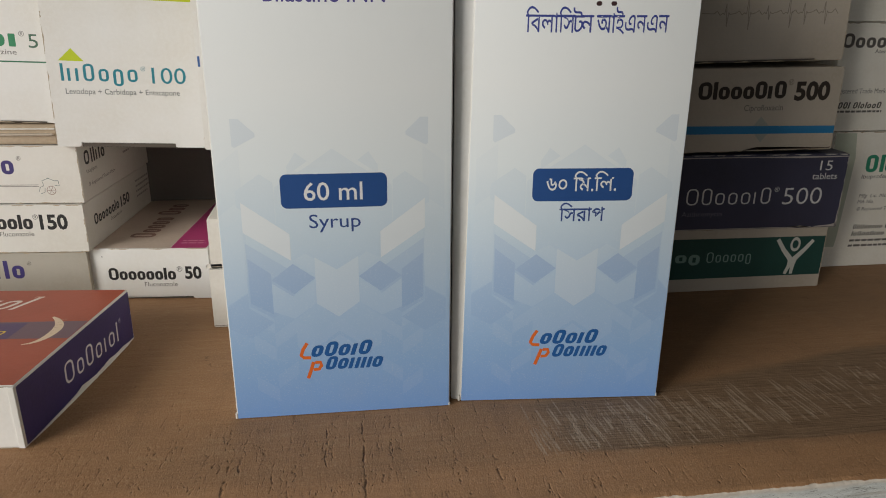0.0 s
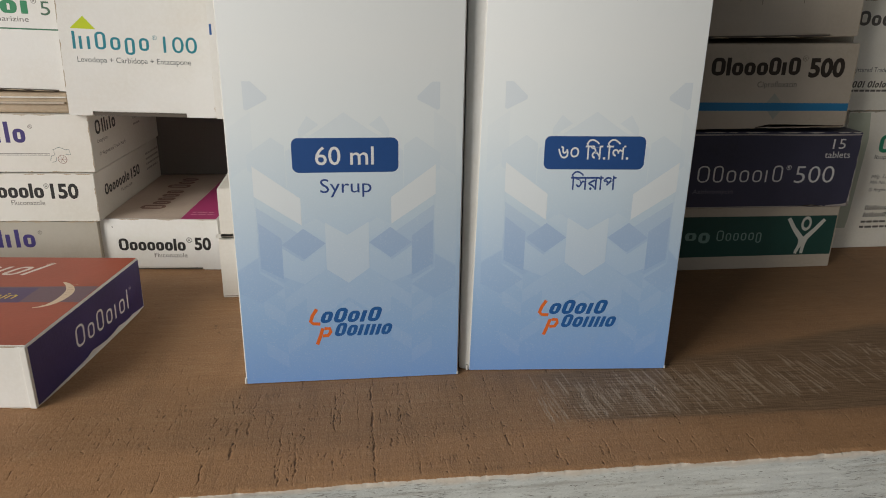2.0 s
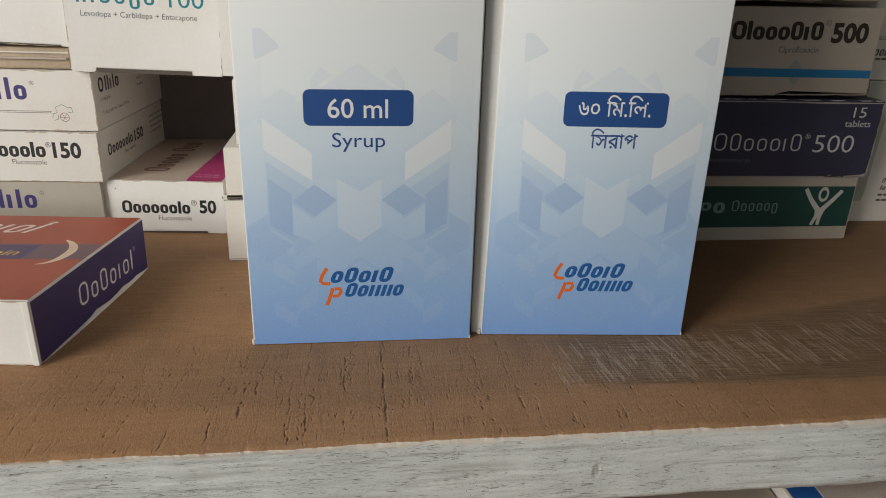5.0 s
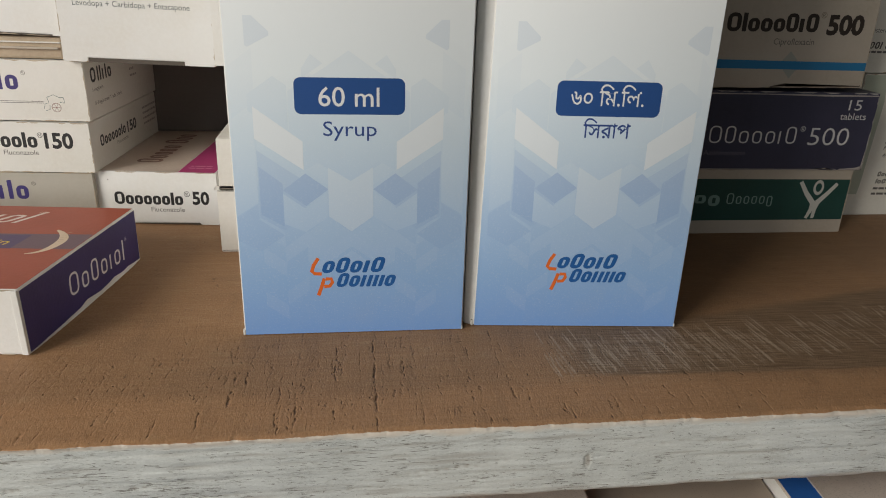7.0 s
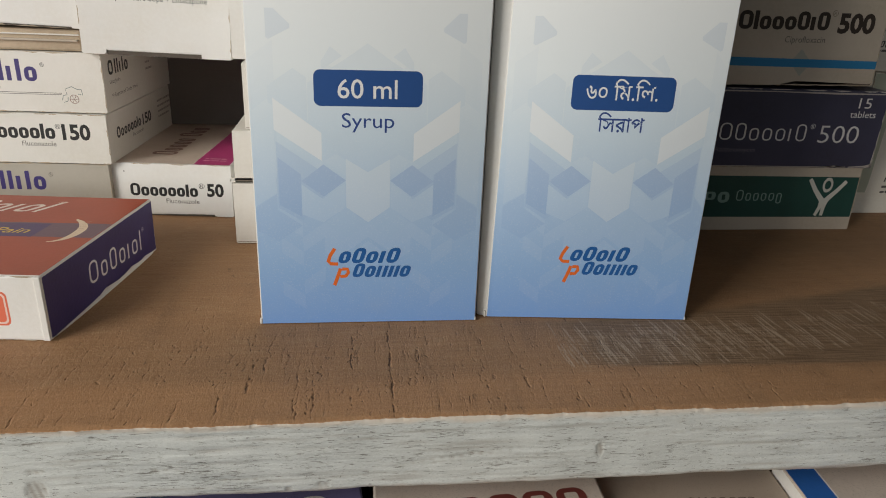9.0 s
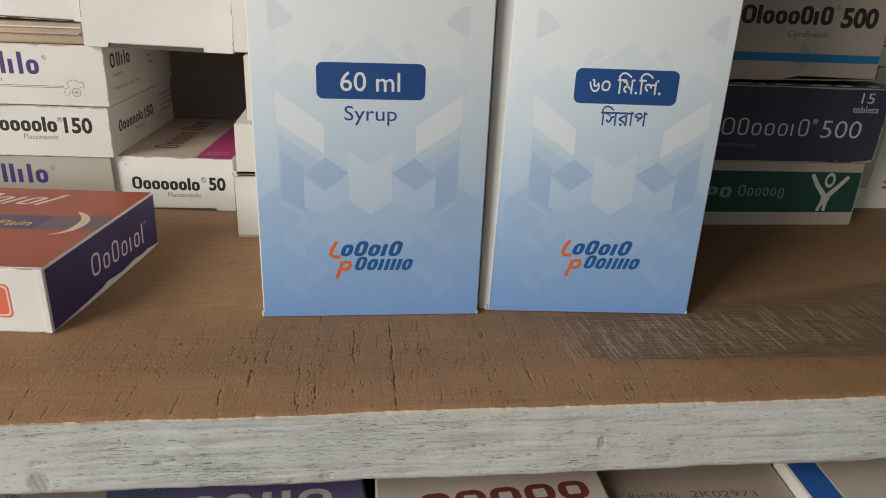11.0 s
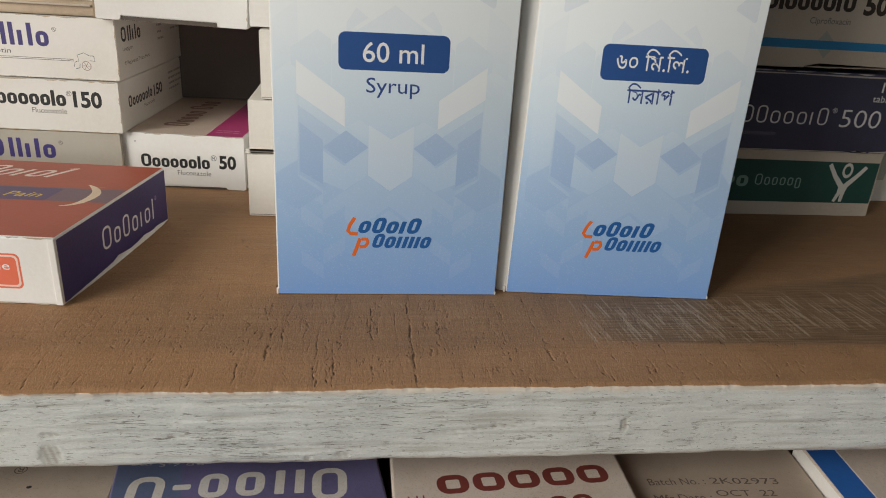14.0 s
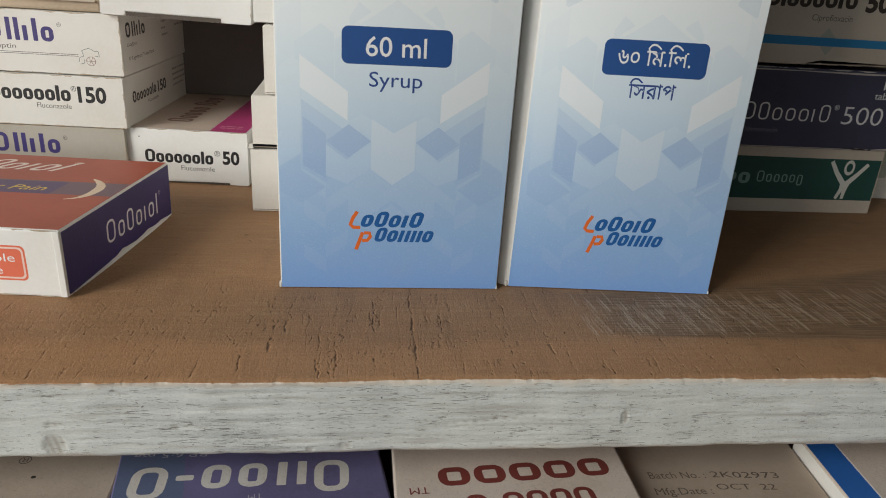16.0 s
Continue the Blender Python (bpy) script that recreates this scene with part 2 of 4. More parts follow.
def rounded(u0, v0, u1, v1, r, steps=6):
    pts = []
    for cx, cy, a in ((u1 - r, v1 - r, 0), (u0 + r, v1 - r, 90), (u0 + r, v0 + r, 180), (u1 - r, v0 + r, 270)):
        for k in range(steps + 1):
            q = radians(a + 90 * k / steps)
            pts.append((cx + r * math.cos(q), cy + r * math.sin(q)))
    return pts


def thick_line(points, width):
    """Outline of a band of the given width along an open line."""
    left, right = [], []
    for i, p in enumerate(points):
        a, b = points[max(i - 1, 0)], points[min(i + 1, len(points) - 1)]
        d = Vector((b[0] - a[0], b[1] - a[1])).normalized()
        w = (width[i] if isinstance(width, (list, tuple)) else width) / 2
        left.append((p[0] - d.y * w, p[1] + d.x * w))
        right.append((p[0] + d.y * w, p[1] - d.x * w))
    return left + right[::-1]


def glyph_mesh(words, shear, bold, steps=3):
    data = bpy.data.curves.new("lettering", "FONT")
    data.body, data.size, data.shear, data.offset, data.resolution_u = words, 1.0, shear, bold, steps
    ob = new("lettering", data)
    me = bpy.data.meshes.new_from_object(ob.evaluated_get(bpy.context.evaluated_depsgraph_get()))
    bpy.data.objects.remove(ob)
    return me


# Bengali letters whose outlines cross themselves fill cleanly at these settings
CLEAN = {"\u09ec": (2, 0.004), "\u09b8": (6, 0.008), "\u09b0": (12, 0.008), "\u09aa": (6, 0.008), "\u0986": (3, 0.008), "\u09ac": (12, 0.004)}


def glyphs(words, shear, bold):
    """The words as one flat mesh; Bengali ones letter by letter."""
    if not any(0x980 <= ord(c) < 0xA00 for c in words):
        return glyph_mesh(words, shear, bold)
    verts, faces = [], []
    for i, c in enumerate(words):
        if c == " ":
            continue
        steps, swell = CLEAN.get(c, (3, 0.004))
        whole = glyph_mesh(words[:i + 1], 0, swell, 3)
        me = glyph_mesh(c, 0, swell, steps)
        shift = max(p.co.x for p in whole.vertices) - max(p.co.x for p in me.vertices)
        faces += [[len(verts) + k for k in f.vertices] for f in me.polygons]
        verts += [(p.co.x + shift, p.co.y, 0.0) for p in me.vertices]
    out = bpy.data.meshes.new("lettering")
    out.from_pydata(verts, [], faces)
    return out


class Carton:
    """A folding carton; lengths in millimetres, measured from its front lower left corner."""

    def __init__(self, name, label, size, at, yaw=0.0, tip=0.0, skew=0.0, body=None, front=None, tabs=None, slit=1.4, group="medicine cartons", bevel=0.45, lean=0.0, category="carton", film=0.006, bow=0.0):
        self.w, self.d, self.h = size
        self.skew, self.film, self.bow = skew, film, bow
        self.heart = (0.0, 0.0, 1.0)
        self.thing = new(name)
        self.thing.empty_display_size = 0.02
        self.thing.matrix_world = pose(at[0] * MM, at[1] * MM, at[2] * MM, lean, tip, yaw)
        tagged(self.thing, label, category, group)
        inset = 0.5 if front else 0.0
        self.body = self.link("body", block(0, inset * MM, 0, self.w * MM, self.d * MM, self.h * MM, bevel * MM), body)
        if front:
            # the closing panel, cut out along its lower edge between two tabs
            if tabs:
                a, b = tabs
                pts = [(0.5, 0.15), (a - 0.5, 0.15), (a, 0.6), (a, slit), (b, slit), (b, 0.6), (b + 0.5, 0.15), (self.w - 0.5, 0.15), (self.w - 0.1, 0.6)]
            else:
                pts = [(0.4, 0.2), (self.w - 0.4, 0.2), (self.w - 0.1, 0.5)]
            pts += [(self.w - 0.1, self.h - 0.3), (self.w - 0.4, self.h - 0.05), (0.4, self.h - 0.05), (0.1, self.h - 0.3), (0.1, 0.5)]
            self.link("closing_panel", self.plate(pts, 0.0, 0.5), front)
            if tabs:
                # the flap's edge in the slit, coloured dark for the shade there
                self.link("slit_shade_strip", block((tabs[0] + 0.2) * MM, 0.30 * MM, 0.1 * MM, (tabs[1] - 0.2) * MM, 0.52 * MM, (slit - 0.25) * MM), SLIT_SHADE)

    def link(self, name, bm, material, label="", parent=None):
        if self.skew:
            for v in (bm.verts if isinstance(bm, bmesh.types.BMesh) else bm.vertices):
                v.co.x += self.skew * v.co.y
        return part(name, bm, material, parent or self.thing, label)

    def swell(self, x, z):
        """How far the front bulges at a place on it; nothing at the folds and at the foot."""
        a, k = 2 * x / (self.w * MM) - 1, min(1.0, max(0.0, z / (45 * MM)))
        return self.bow * MM * max(0.0, 1 - a * a) * k * k * (3 - 2 * k)

    def press(self, co):
        """Lays a point of the flat front on the bulge."""
        k = self.swell(co.x, co.z)
        x, z, far = self.heart
        co.x += k * (x - co.x) / far
        co.z += k * (z - co.z) / far
        co.y -= k

    def bend(self, me):
        """Cuts a printed shape into narrow cells and lays it on the bulging front."""
        bm = bmesh.new()
        bm.from_mesh(me)
        for axis, step in ((0, 1.05 * MM), (2, 1.25 * MM)):
            lo, hi = min(v.co[axis] for v in bm.verts), max(v.co[axis] for v in bm.verts)
            for n in range(int(lo / step) + 1, int(hi / step) + 1):
                at = [0.0, 0.0, 0.0]
                at[axis] = n * step
                bmesh.ops.bisect_plane(bm, geom=bm.verts[:] + bm.edges[:] + bm.faces[:], dist=1e-7, plane_co=at, plane_no=[float(k == axis) for k in range(3)])
        for v in bm.verts:
            if v.co.y < 0.05 * MM:
                self.press(v.co)
        for f in bm.faces:
            f.smooth = True
        bm.to_mesh(me)
        bm.free()

    def plate(self, pts, y0, y1):
        bm = bmesh.new()
        f = bm.faces.new([bm.verts.new((u * MM, y0 * MM, v * MM)) for u, v in pts])
        made = bmesh.ops.extrude_face_region(bm, geom=[f])["geom"]
        for v in made:
            if isinstance(v, bmesh.types.BMVert):
                v.co.y += (y1 - y0) * MM
        bmesh.ops.recalc_face_normals(bm, faces=bm.faces[:])
        return bm

    def wear(self, material, seed, sides=("top", "right"), most=0.45):
        """Ragged rubbed strips along the edges of the front."""
        rng, w, h = random.Random(seed), self.w, self.h
        shapes = []
        for side in sides:
            run = w if side in ("top", "bottom") else h
            at = rng.uniform(0.3, 3.0)
            while at < run - 1.0:
                n = min(rng.uniform(1.5, 9.0), run - 0.4 - at)
                inner = [(at + n * k / 5, rng.uniform(0.12, most) * (0.35 if k in (0, 5) else 1.0)) for k in range(6)]
                strip = [(at, 0.05)] + inner + [(at + n, 0.05)]
                shapes.append([{"top": (a, h - b), "bottom": (a, b), "right": (w - b, a), "left": (b, a)}[side] for a, b in strip])
                at += n + rng.uniform(0.4, 6.0)
        tagged(self.put("worn_edge", shapes, material, "front", 2), kind="stuff")

    def face(self, side, lift):
        e = lift * self.film
        w, d, h = self.w, self.d, self.h
        table = {"front": ((0, -e, 0), (1, 0, 0), (0, 0, 1)), "right": ((w + e, 0, 0), (0, 1, 0), (0, 0, 1)),
                 "left": ((-e, d, 0), (0, -1, 0), (0, 0, 1)), "top": ((0, 0, h + e), (1, 0, 0), (0, 1, 0))}
        return [Vector(k) for k in table[side]]

    def put(self, name, polygons, material, side="front", lift=1, label=""):
        """Flat printed shapes, each a list of (u, v) on one side, as one mesh."""
        o, a, b = self.face(side, lift)
        verts, faces = [], []
        for pts in polygons:
            faces.append(list(range(len(verts), len(verts) + len(pts))))
            verts += [(o + a * u + b * v) * MM for u, v in pts]
        me = mesh_of(name, verts, faces, material)
        if self.bow and side == "front":
            self.bend(me)
        return self.link(name, me, material, label)

    def text(self, words, u, v, high, material, side="front", wide=None, lift=1, turn=0, shear=0.0, bold=0.0, name="lettering", align="LEFT"):
        """Lettering with its baseline at (u, v) and its capitals that high, squeezed to a width."""
        me = glyphs(words, shear, bold)
        xy = np.array([p.co[:2] for p in me.vertices]) if len(me.vertices) else np.zeros((1, 2))
        k = high / 0.72
        kx = wide / max(1e-6, float(np.ptp(xy[:, 0]))) if wide else k
        x0 = float(xy[:, 0].min())
        if align == "CENTER":
            x0 += float(np.ptp(xy[:, 0])) / 2
        ca, sa = math.cos(radians(turn)), math.sin(radians(turn))
        o, a, b = self.face(side, lift)
        for p in me.vertices:
            x, y = (p.co.x - x0) * kx, p.co.y * k
            p.co = (o + a * (u + ca * x - sa * y) + b * (v + sa * x + ca * y)) * MM
            if self.bow and side == "front":
                self.press(p.co)
        me.materials.clear()
        me.materials.append(material)
        me.name = name
        return self.link(name, me, material)

    def bars(self, pattern, u0, u1, v, high, material, side="front", lift=1, turn=0, lean=0.0, gap=0.22, name="wordmark", rise=1.38, weight=0.30):
        """A wordmark as plain rings and upright bars: x low, C wide and tall, h and d tall, g hanging,
        n a short bar, l a tall bar, m three bars, - a dash."""
        width = {"x": 1.0, "C": 1.2, "h": 1.05, "d": 1.05, "g": 1.0, "n": 0.55, "l": 0.45, "m": 1.5, "-": 0.7, " ": 0.6}
        total = sum(width[c] for c in pattern)
        unit, at, shapes = (u1 - u0) / total, 0.0, []
        ca, sa = math.cos(radians(turn)), math.sin(radians(turn))
        stem = weight * unit

        def lay(pts):
            shapes.append([(u0 + ca * x - sa * y, v + sa * x + ca * y) for x, y in ((x + lean * y, y) for x, y in pts)])

        def bar(a, y0, e, y1):
            lay(rounded(a, y0, e, y1, min(0.12 * (e - a), 0.12 * high), 2))

        def loop(a, y0, e, y1):
            thin = min(0.82 * stem, 0.26 * (y1 - y0))
            outer = rounded(a, y0, e, y1, 0.42 * min(e - a, y1 - y0), 4)
            inner = rounded(a + stem, y0 + thin, e - stem, y1 - thin, max(0.03 * high, 0.42 * min(e - a, y1 - y0) - stem), 4)
            for k in range(len(outer)):
                j = (k + 1) % len(outer)
                lay([outer[k], outer[j], inner[j], inner[k]])

        for c in pattern:
            x0, x1 = at + gap * 0.5 * unit, at + (width[c] - gap * 0.5) * unit
            at += width[c] * unit
            if c in "xhdgC":
                loop(x0, -0.35 * high if c == "g" else 0.0, x1, rise * high if c in "Chd" else high)
            elif c == "-":
                bar(x0, 0.4 * high, x1, 0.62 * high)
            elif c in "nl":
                bar(x0, 0.0, x0 + stem, high * (rise if c == "l" else 1.0))
            elif c == "m":
                for k in range(3):
                    a = x0 + (x1 - x0 - stem) * k / 2
                    bar(a, 0.0, a + stem, high)
        ob = self.put(name, shapes, material, side, lift)
        return tagged(ob, kind="stuff")

    def small_print(self, rows, material, side="front", lift=1):
        """Lines too small to read: (u0, u1, v, height) each a row of short bars."""
        rng = random.Random(len(rows) * 7 + int(rows[0][2] * 10))
        shapes = []
        for u0, u1, v, hgt in rows:
            u = u0
            while u < u1:
                n = min(u1 - u, rng.uniform(1.2, 3.6) * hgt)
                shapes.append([(u, v), (u + n, v), (u + n, v + hgt), (u, v + hgt)])
                u += n + 0.5 * hgt
        return tagged(self.put("small_print", shapes, material, side, lift), kind="stuff")


# ---- an assumed small stall round the shelf, unseen and plain, left open where the daylight lamps stand ----
def slab(name, x0, y0, z0, x1, y1, z1, material, label):
    ob = part(name, block(x0, y0, z0, x1, y1, z1), material, None, label)
    return tagged(ob, label, "wall" if "wall" in name else name, kind="structure")


PLASTER = plain("dull_plaster", (0.52, 0.50, 0.46), 0.9, 3)
CONCRETE = plain("grey_floor", (0.30, 0.29, 0.27), 0.8, 4)
slab("floor", -0.84, -1.45, -1.02, 1.3, 0.6, -0.95, CONCRETE, "plain grey concrete shop floor")
slab("ceiling", -0.84, -1.45, 1.55, 1.3, 0.6, 1.62, PLASTER, "plain plastered shop ceiling")
slab("wall_north", -0.84, 0.50, -0.95, 1.3, 0.6, 1.55, PLASTER, "plain plastered wall behind the shelf")
slab("wall_east", 1.2, -1.45, -0.95, 1.3, 0.50, 1.55, PLASTER, "plain plastered side wall")
slab("wall_west", -0.84, 0.15, -0.95, -0.74, 0.50, 1.55, PLASTER, "plain plastered wall beside the assumed side opening")

# ---- the shelf unit ----
shelf_unit = tagged(new("shelf_unit"), "brown wooden shelf unit with a worn white-painted front edge", "shelf")
EDGE, THICK, DEEP = 109.3, 16.5, 335.0


def shelf_board():
    """Sawn board: relief of saw marks and tears on the top, an uneven painted front."""
    rng = np.random.default_rng(11)
    xs = np.concatenate([np.linspace(-330, -112, 60, endpoint=False), np.arange(-112, 130, 0.20), np.arange(130, 215, 0.45), np.linspace(215, 430, 50)])
    ys = np.concatenate([np.arange(EDGE, 148, 0.32), np.arange(150, 232, 1.4), np.linspace(232, DEEP, 12)])
    X, Y = np.meshgrid(xs, ys, indexing="ij")
    Z, dirt, scuff, worn = (np.zeros_like(X) for k in range(4))

    def wobble(a, scale, seed):
        return np.sin(a * scale + seed) + 0.6 * np.sin(a * scale * 2.7 + seed * 1.7) + 0.4 * np.sin(a * scale * 6.1 + seed * 2.3)

    def groove(x, y0, y1, width, depth, dark, seed, slant=0.0):
        near = np.abs(xs - x) < 6
        xx, yy = X[near], Y[near]
        middle = x + slant * (yy - y0) + 0.16 * wobble(yy, 0.5, seed)
        run = min(3.0, 0.4 * (y1 - y0))
        along = np.clip((yy - y0) / run, 0, 1) * np.clip((y1 - yy) / run, 0, 1)
        ragged = np.clip(0.6 + 0.35 * wobble(yy, 0.6, seed * 3.1), 0.05, 1.2)
        pits = np.clip(0.55 + 0.9 * np.sin(yy * 3.7 + seed * 5 + 2.2 * np.sin(xx * 2.6 + seed)) * np.sin(yy * 1.3 + xx * 1.9), 0.68, 1.3)
        k = np.exp(-((xx - middle) / width) ** 2) * along * ragged * pits
        lip = np.exp(-((xx - middle - 1.9 * width) / width) ** 2) * along * ragged
        Z[near] += 0.20 * depth * (0.07 * lip - k)
        dirt[near] = np.maximum(dirt[near], np.clip(dark * k, 0, 0.95))

    def crumble(x, y, rx, ry, count):
        """A patch of short torn fibres lying across the board."""
        for n in range(count):
            a, c = x + rng.normal() * rx * 0.6, y + rng.normal() * ry * 0.6
            groove(a, c, c + rng.uniform(0.6, 2.2), rng.uniform(0.10, 0.18), rng.uniform(0.15, 0.4), rng.uniform(0.30, 0.85), rng.uniform(0, 9), rng.normal(0, 0.25))

    # the deep tears, then the many fine saw marks
    for x, y0, y1, w, dp, dk in ((3.6, 109, 146, 0.45, 0.6, 0.85), (-4.6, 124, 143, 0.5, 0.45, 0.7), (0.6, 128, 144, 0.35, 0.35, 0.5), (7.0, 128, 142, 0.35, 0.35, 0.5),
                                 (9.8, 126, 138, 0.35, 0.4, 0.55), (-12.0, 109, 124, 0.6, 0.5, 0.6), (-15.5, 109, 128, 0.5, 0.4, 0.5), (24.5, 128, 143, 0.4, 0.35, 0.5),
                                 (-25.0, 118, 133, 0.9, 0.4, 0.55), (-22.5, 121, 136, 0.7, 0.3, 0.5), (-30.0, 109, 121, 0.5, 0.45, 0.6), (-37.5, 109, 120, 0.5, 0.4, 0.5),
                                 (31.5, 114, 124, 0.7, 0.5, 0.7), (34.5, 116, 126, 0.5, 0.35, 0.5), (41.0, 109, 118, 0.4, 0.4, 0.5), (44.5, 117, 124, 0.4, 0.4, 0.6),
                                 (-46.0, 124, 132, 0.6, 0.3, 0.45), (-52.0, 124, 131, 0.6, 0.3, 0.45), (-60.0, 109, 115, 0.9, 0.35, 0.5), (-65.5, 109, 116, 0.6, 0.35, 0.5),
                                 (14.5, 109, 117, 0.4, 0.35, 0.5), (82.0, 109, 121, 0.35, 0.3, 0.5), (67.0, 112, 120, 0.35, 0.3, 0.4)):
        groove(x, y0, y1, 0.44 * w, dp, 1.2 * dk, x)
        groove(x + rng.normal() * 0.9, y0 + 2, y0 + 0.7 * (y1 - y0), 0.2, 0.6 * dp, 0.7 * dk, x + 4)
    for k in range(230):
        x = rng.uniform(-105, 205) if k < 110 else rng.uniform(-75, 60)
        y0 = rng.choice([109.0, 109.0, rng.uniform(112, 150)])
        groove(x, y0, y0 + rng.uniform(2, 13), rng.uniform(0.15, 0.30), rng.uniform(0.06, 0.26), rng.uniform(0.10, 0.55), k * 1.37)
    # long faint strokes of the saw, and short pricks between them
    for k in range(420):
        x = rng.uniform(-110, 200) if k < 160 else rng.uniform(-95, 70)
        y0 = rng.uniform(107, 140)
        groove(x, y0, y0 + rng.uniform(7, 30), rng.uniform(0.14, 0.5), rng.uniform(0.02, 0.12), rng.uniform(0.16, 0.42), k * 0.77, rng.normal(0.02, 0.05))
    for k in range(520):
        x, y0 = rng.uniform(-90, 90), rng.uniform(109, 141)
        groove(x, y0, y0 + rng.uniform(0.5, 1.8), rng.uniform(0.10, 0.20), rng.uniform(0.1, 0.3), rng.uniform(0.25, 0.7), k * 1.9, rng.normal(0, 0.3))
    # crumbled fibre patches
    for x, y, rx, ry, dk in ((-25, 129, 4.5, 5.5, 0.42), (-21, 136, 4, 2.5, 0.5), (-33, 124, 3.5, 2.2, 0.5), (-31, 134, 1.2, 3.5, 0.5), (-13, 117, 2.6, 6, 0.45), (4, 121, 1.8, 6, 0.5), (32, 121, 1.8, 2.2, 0.6),
                             (-5, 134, 1.6, 3.5, 0.6), (-14, 129, 4, 3, 0.36), (12, 124, 3, 3, 0.33), (8, 133, 2.5, 4, 0.36), (-49, 128, 5, 2, 0.4), (-2, 119, 5, 4, 0.30), (82, 116, 1.5, 1.2, 0.5)):
        crumble(x, y, rx, ry, int(10 + 4.5 * rx * ry * dk))
    # the dulled patch beside the syrup cartons, its right end kept dark for the weaker light there, and the pale scuffs
    # across it
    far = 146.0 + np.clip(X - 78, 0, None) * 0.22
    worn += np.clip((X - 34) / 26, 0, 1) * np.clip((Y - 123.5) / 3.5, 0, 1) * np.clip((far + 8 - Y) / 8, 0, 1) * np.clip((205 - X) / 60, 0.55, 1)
    for k in range(900):
        x = 41 + 155 * rng.beta(1.1, 2.0)
        y0 = rng.uniform(124.5, 140) + max(0.0, (x - 78) * 0.18)
        n = rng.uniform(2.5, 11.0)
        slant = rng.normal(-0.10, 0.04)
        near = np.abs(xs - x) < 9
        middle = x + slant * (Y[near] - y0)
        along = np.clip((Y[near] - y0) / 2, 0, 1) * np.clip((y0 + n - Y[near]) / 4, 0, 1)
        g = np.exp(-((X[near] - middle) / rng.uniform(0.10, 0.24)) ** 2) * along
        scuff[near] = np.maximum(scuff[near], rng.choice([0.3, 0.45, 0.65, 0.95]) * g)
    # slow unevenness; the front arris is torn and slightly rounded
    Z += 0.06 * np.sin(X * 0.09) * np.cos(Y * 0.12)
    near_edge = np.exp(-((Y - EDGE) / 0.8) ** 2)
    tear = 0.14 * wobble(xs, 0.31, 2.0) + 0.13 * wobble(xs, 1.3, 5.0)
    for k in range(70):
        tear += rng.uniform(0.1, 0.5) * np.exp(-((xs - rng.uniform(-110, 200)) / rng.uniform(0.3, 1.6)) ** 4)
    Z -= near_edge * (0.22 + 0.10 * np.abs(tear))[:, None]
    Z = np.minimum(Z, 0.12)
    shift = 0.28 * wobble(xs, 0.021, 0.4) + tear * 0.55
    Y = Y + np.exp(-(Y - EDGE) / 2.5) * shift[:, None]
    # front face, painted
    zs = np.linspace(0, -THICK, 42)[1:]
    XF, ZF = np.meshgrid(xs, zs, indexing="ij")
    YF = EDGE + 0.10 * wobble(XF * 0.5, 0.21, 1.0) + 0.07 * wobble(ZF, 1.9, 3.0) * np.sin(XF * 0.05) + shift[:, None] * np.exp(ZF / 0.45)
    low = np.clip((-ZF - (THICK - 1.3)) / 1.3, 0, 1)
    YF += 0.9 * low ** 2
    ZF = ZF + low * 0.12 * wobble(XF, 0.17, 1.5)
    fdirt = np.zeros_like(XF)
    for x, z, rx, rz, dk in ((-62, -13.4, 1.9, 2.2, 0.6), (-61.5, -9.0, 1.6, 0.5, 0.5), (44.3, -8.8, 0.8, 1.6, 0.6), (140, -7, 1.2, 1.0, 0.5), (-10, -14.5, 1.4, 0.8, 0.4), (-16.5, -15.2, 0.8, 0.6, 0.5)):
        ragged = 1 + 0.22 * np.sin(XF * 2.9 + z) * np.sin(ZF * 3.7 + x)
        g = np.exp(-((((XF - x) / rx) ** 2 + ((ZF - z) / rz) ** 2) * ragged) ** 4)
        fdirt = np.maximum(fdirt, dk * g * (0.72 + 0.28 * np.sin(XF * 5.1 + ZF * 1.3)))
        YF += 0.18 * g
    for x, z, n, slope, w, dk in ((16, -9.2, 9, 0.075, 0.22, 0.55), (22, -8.2, 7, 0.11, 0.16, 0.5), (9, -10.6, 8, 0.05, 0.16, 0.5), (30, -9.3, 6, -0.03, 0.15, 0.4), (2, -12.6, 9, 0.02, 0.18, 0.45),
                                  (-24, -12.4, 6, 0.02, 0.15, 0.45), (-40, -9.6, 7, -0.02, 0.15, 0.4), (64, -5.4, 12, 0.015, 0.14, 0.45), (92, -9.0, 9, 0.03, 0.14, 0.4)):
        g = np.exp(-((XF - x) / n) ** 4 - ((ZF - z - slope * (XF - x) - 0.12 * np.sin(XF * 0.9 + z)) / w) ** 2)
        fdirt = np.maximum(fdirt, dk * g * (0.6 + 0.4 * np.sin(XF * 3.3 + x)))
        YF += 0.22 * g
    for k in range(110):
        x, z = rng.uniform(-110, 210), rng.uniform(-16, -1.5)
        g = np.exp(-((XF - x) / rng.uniform(1.5, 8)) ** 2 - ((ZF - z - 0.02 * (XF - x)) / rng.uniform(0.15, 0.35)) ** 2)
        fdirt = np.maximum(fdirt, rng.uniform(0.1, 0.5) * g)
        YF += 0.12 * g
    nx, ny, nz = len(xs), len(ys), len(zs)
    top = np.stack([X, Y, Z], -1).reshape(-1, 3)
    face = np.stack([XF, YF, ZF], -1).reshape(-1, 3)
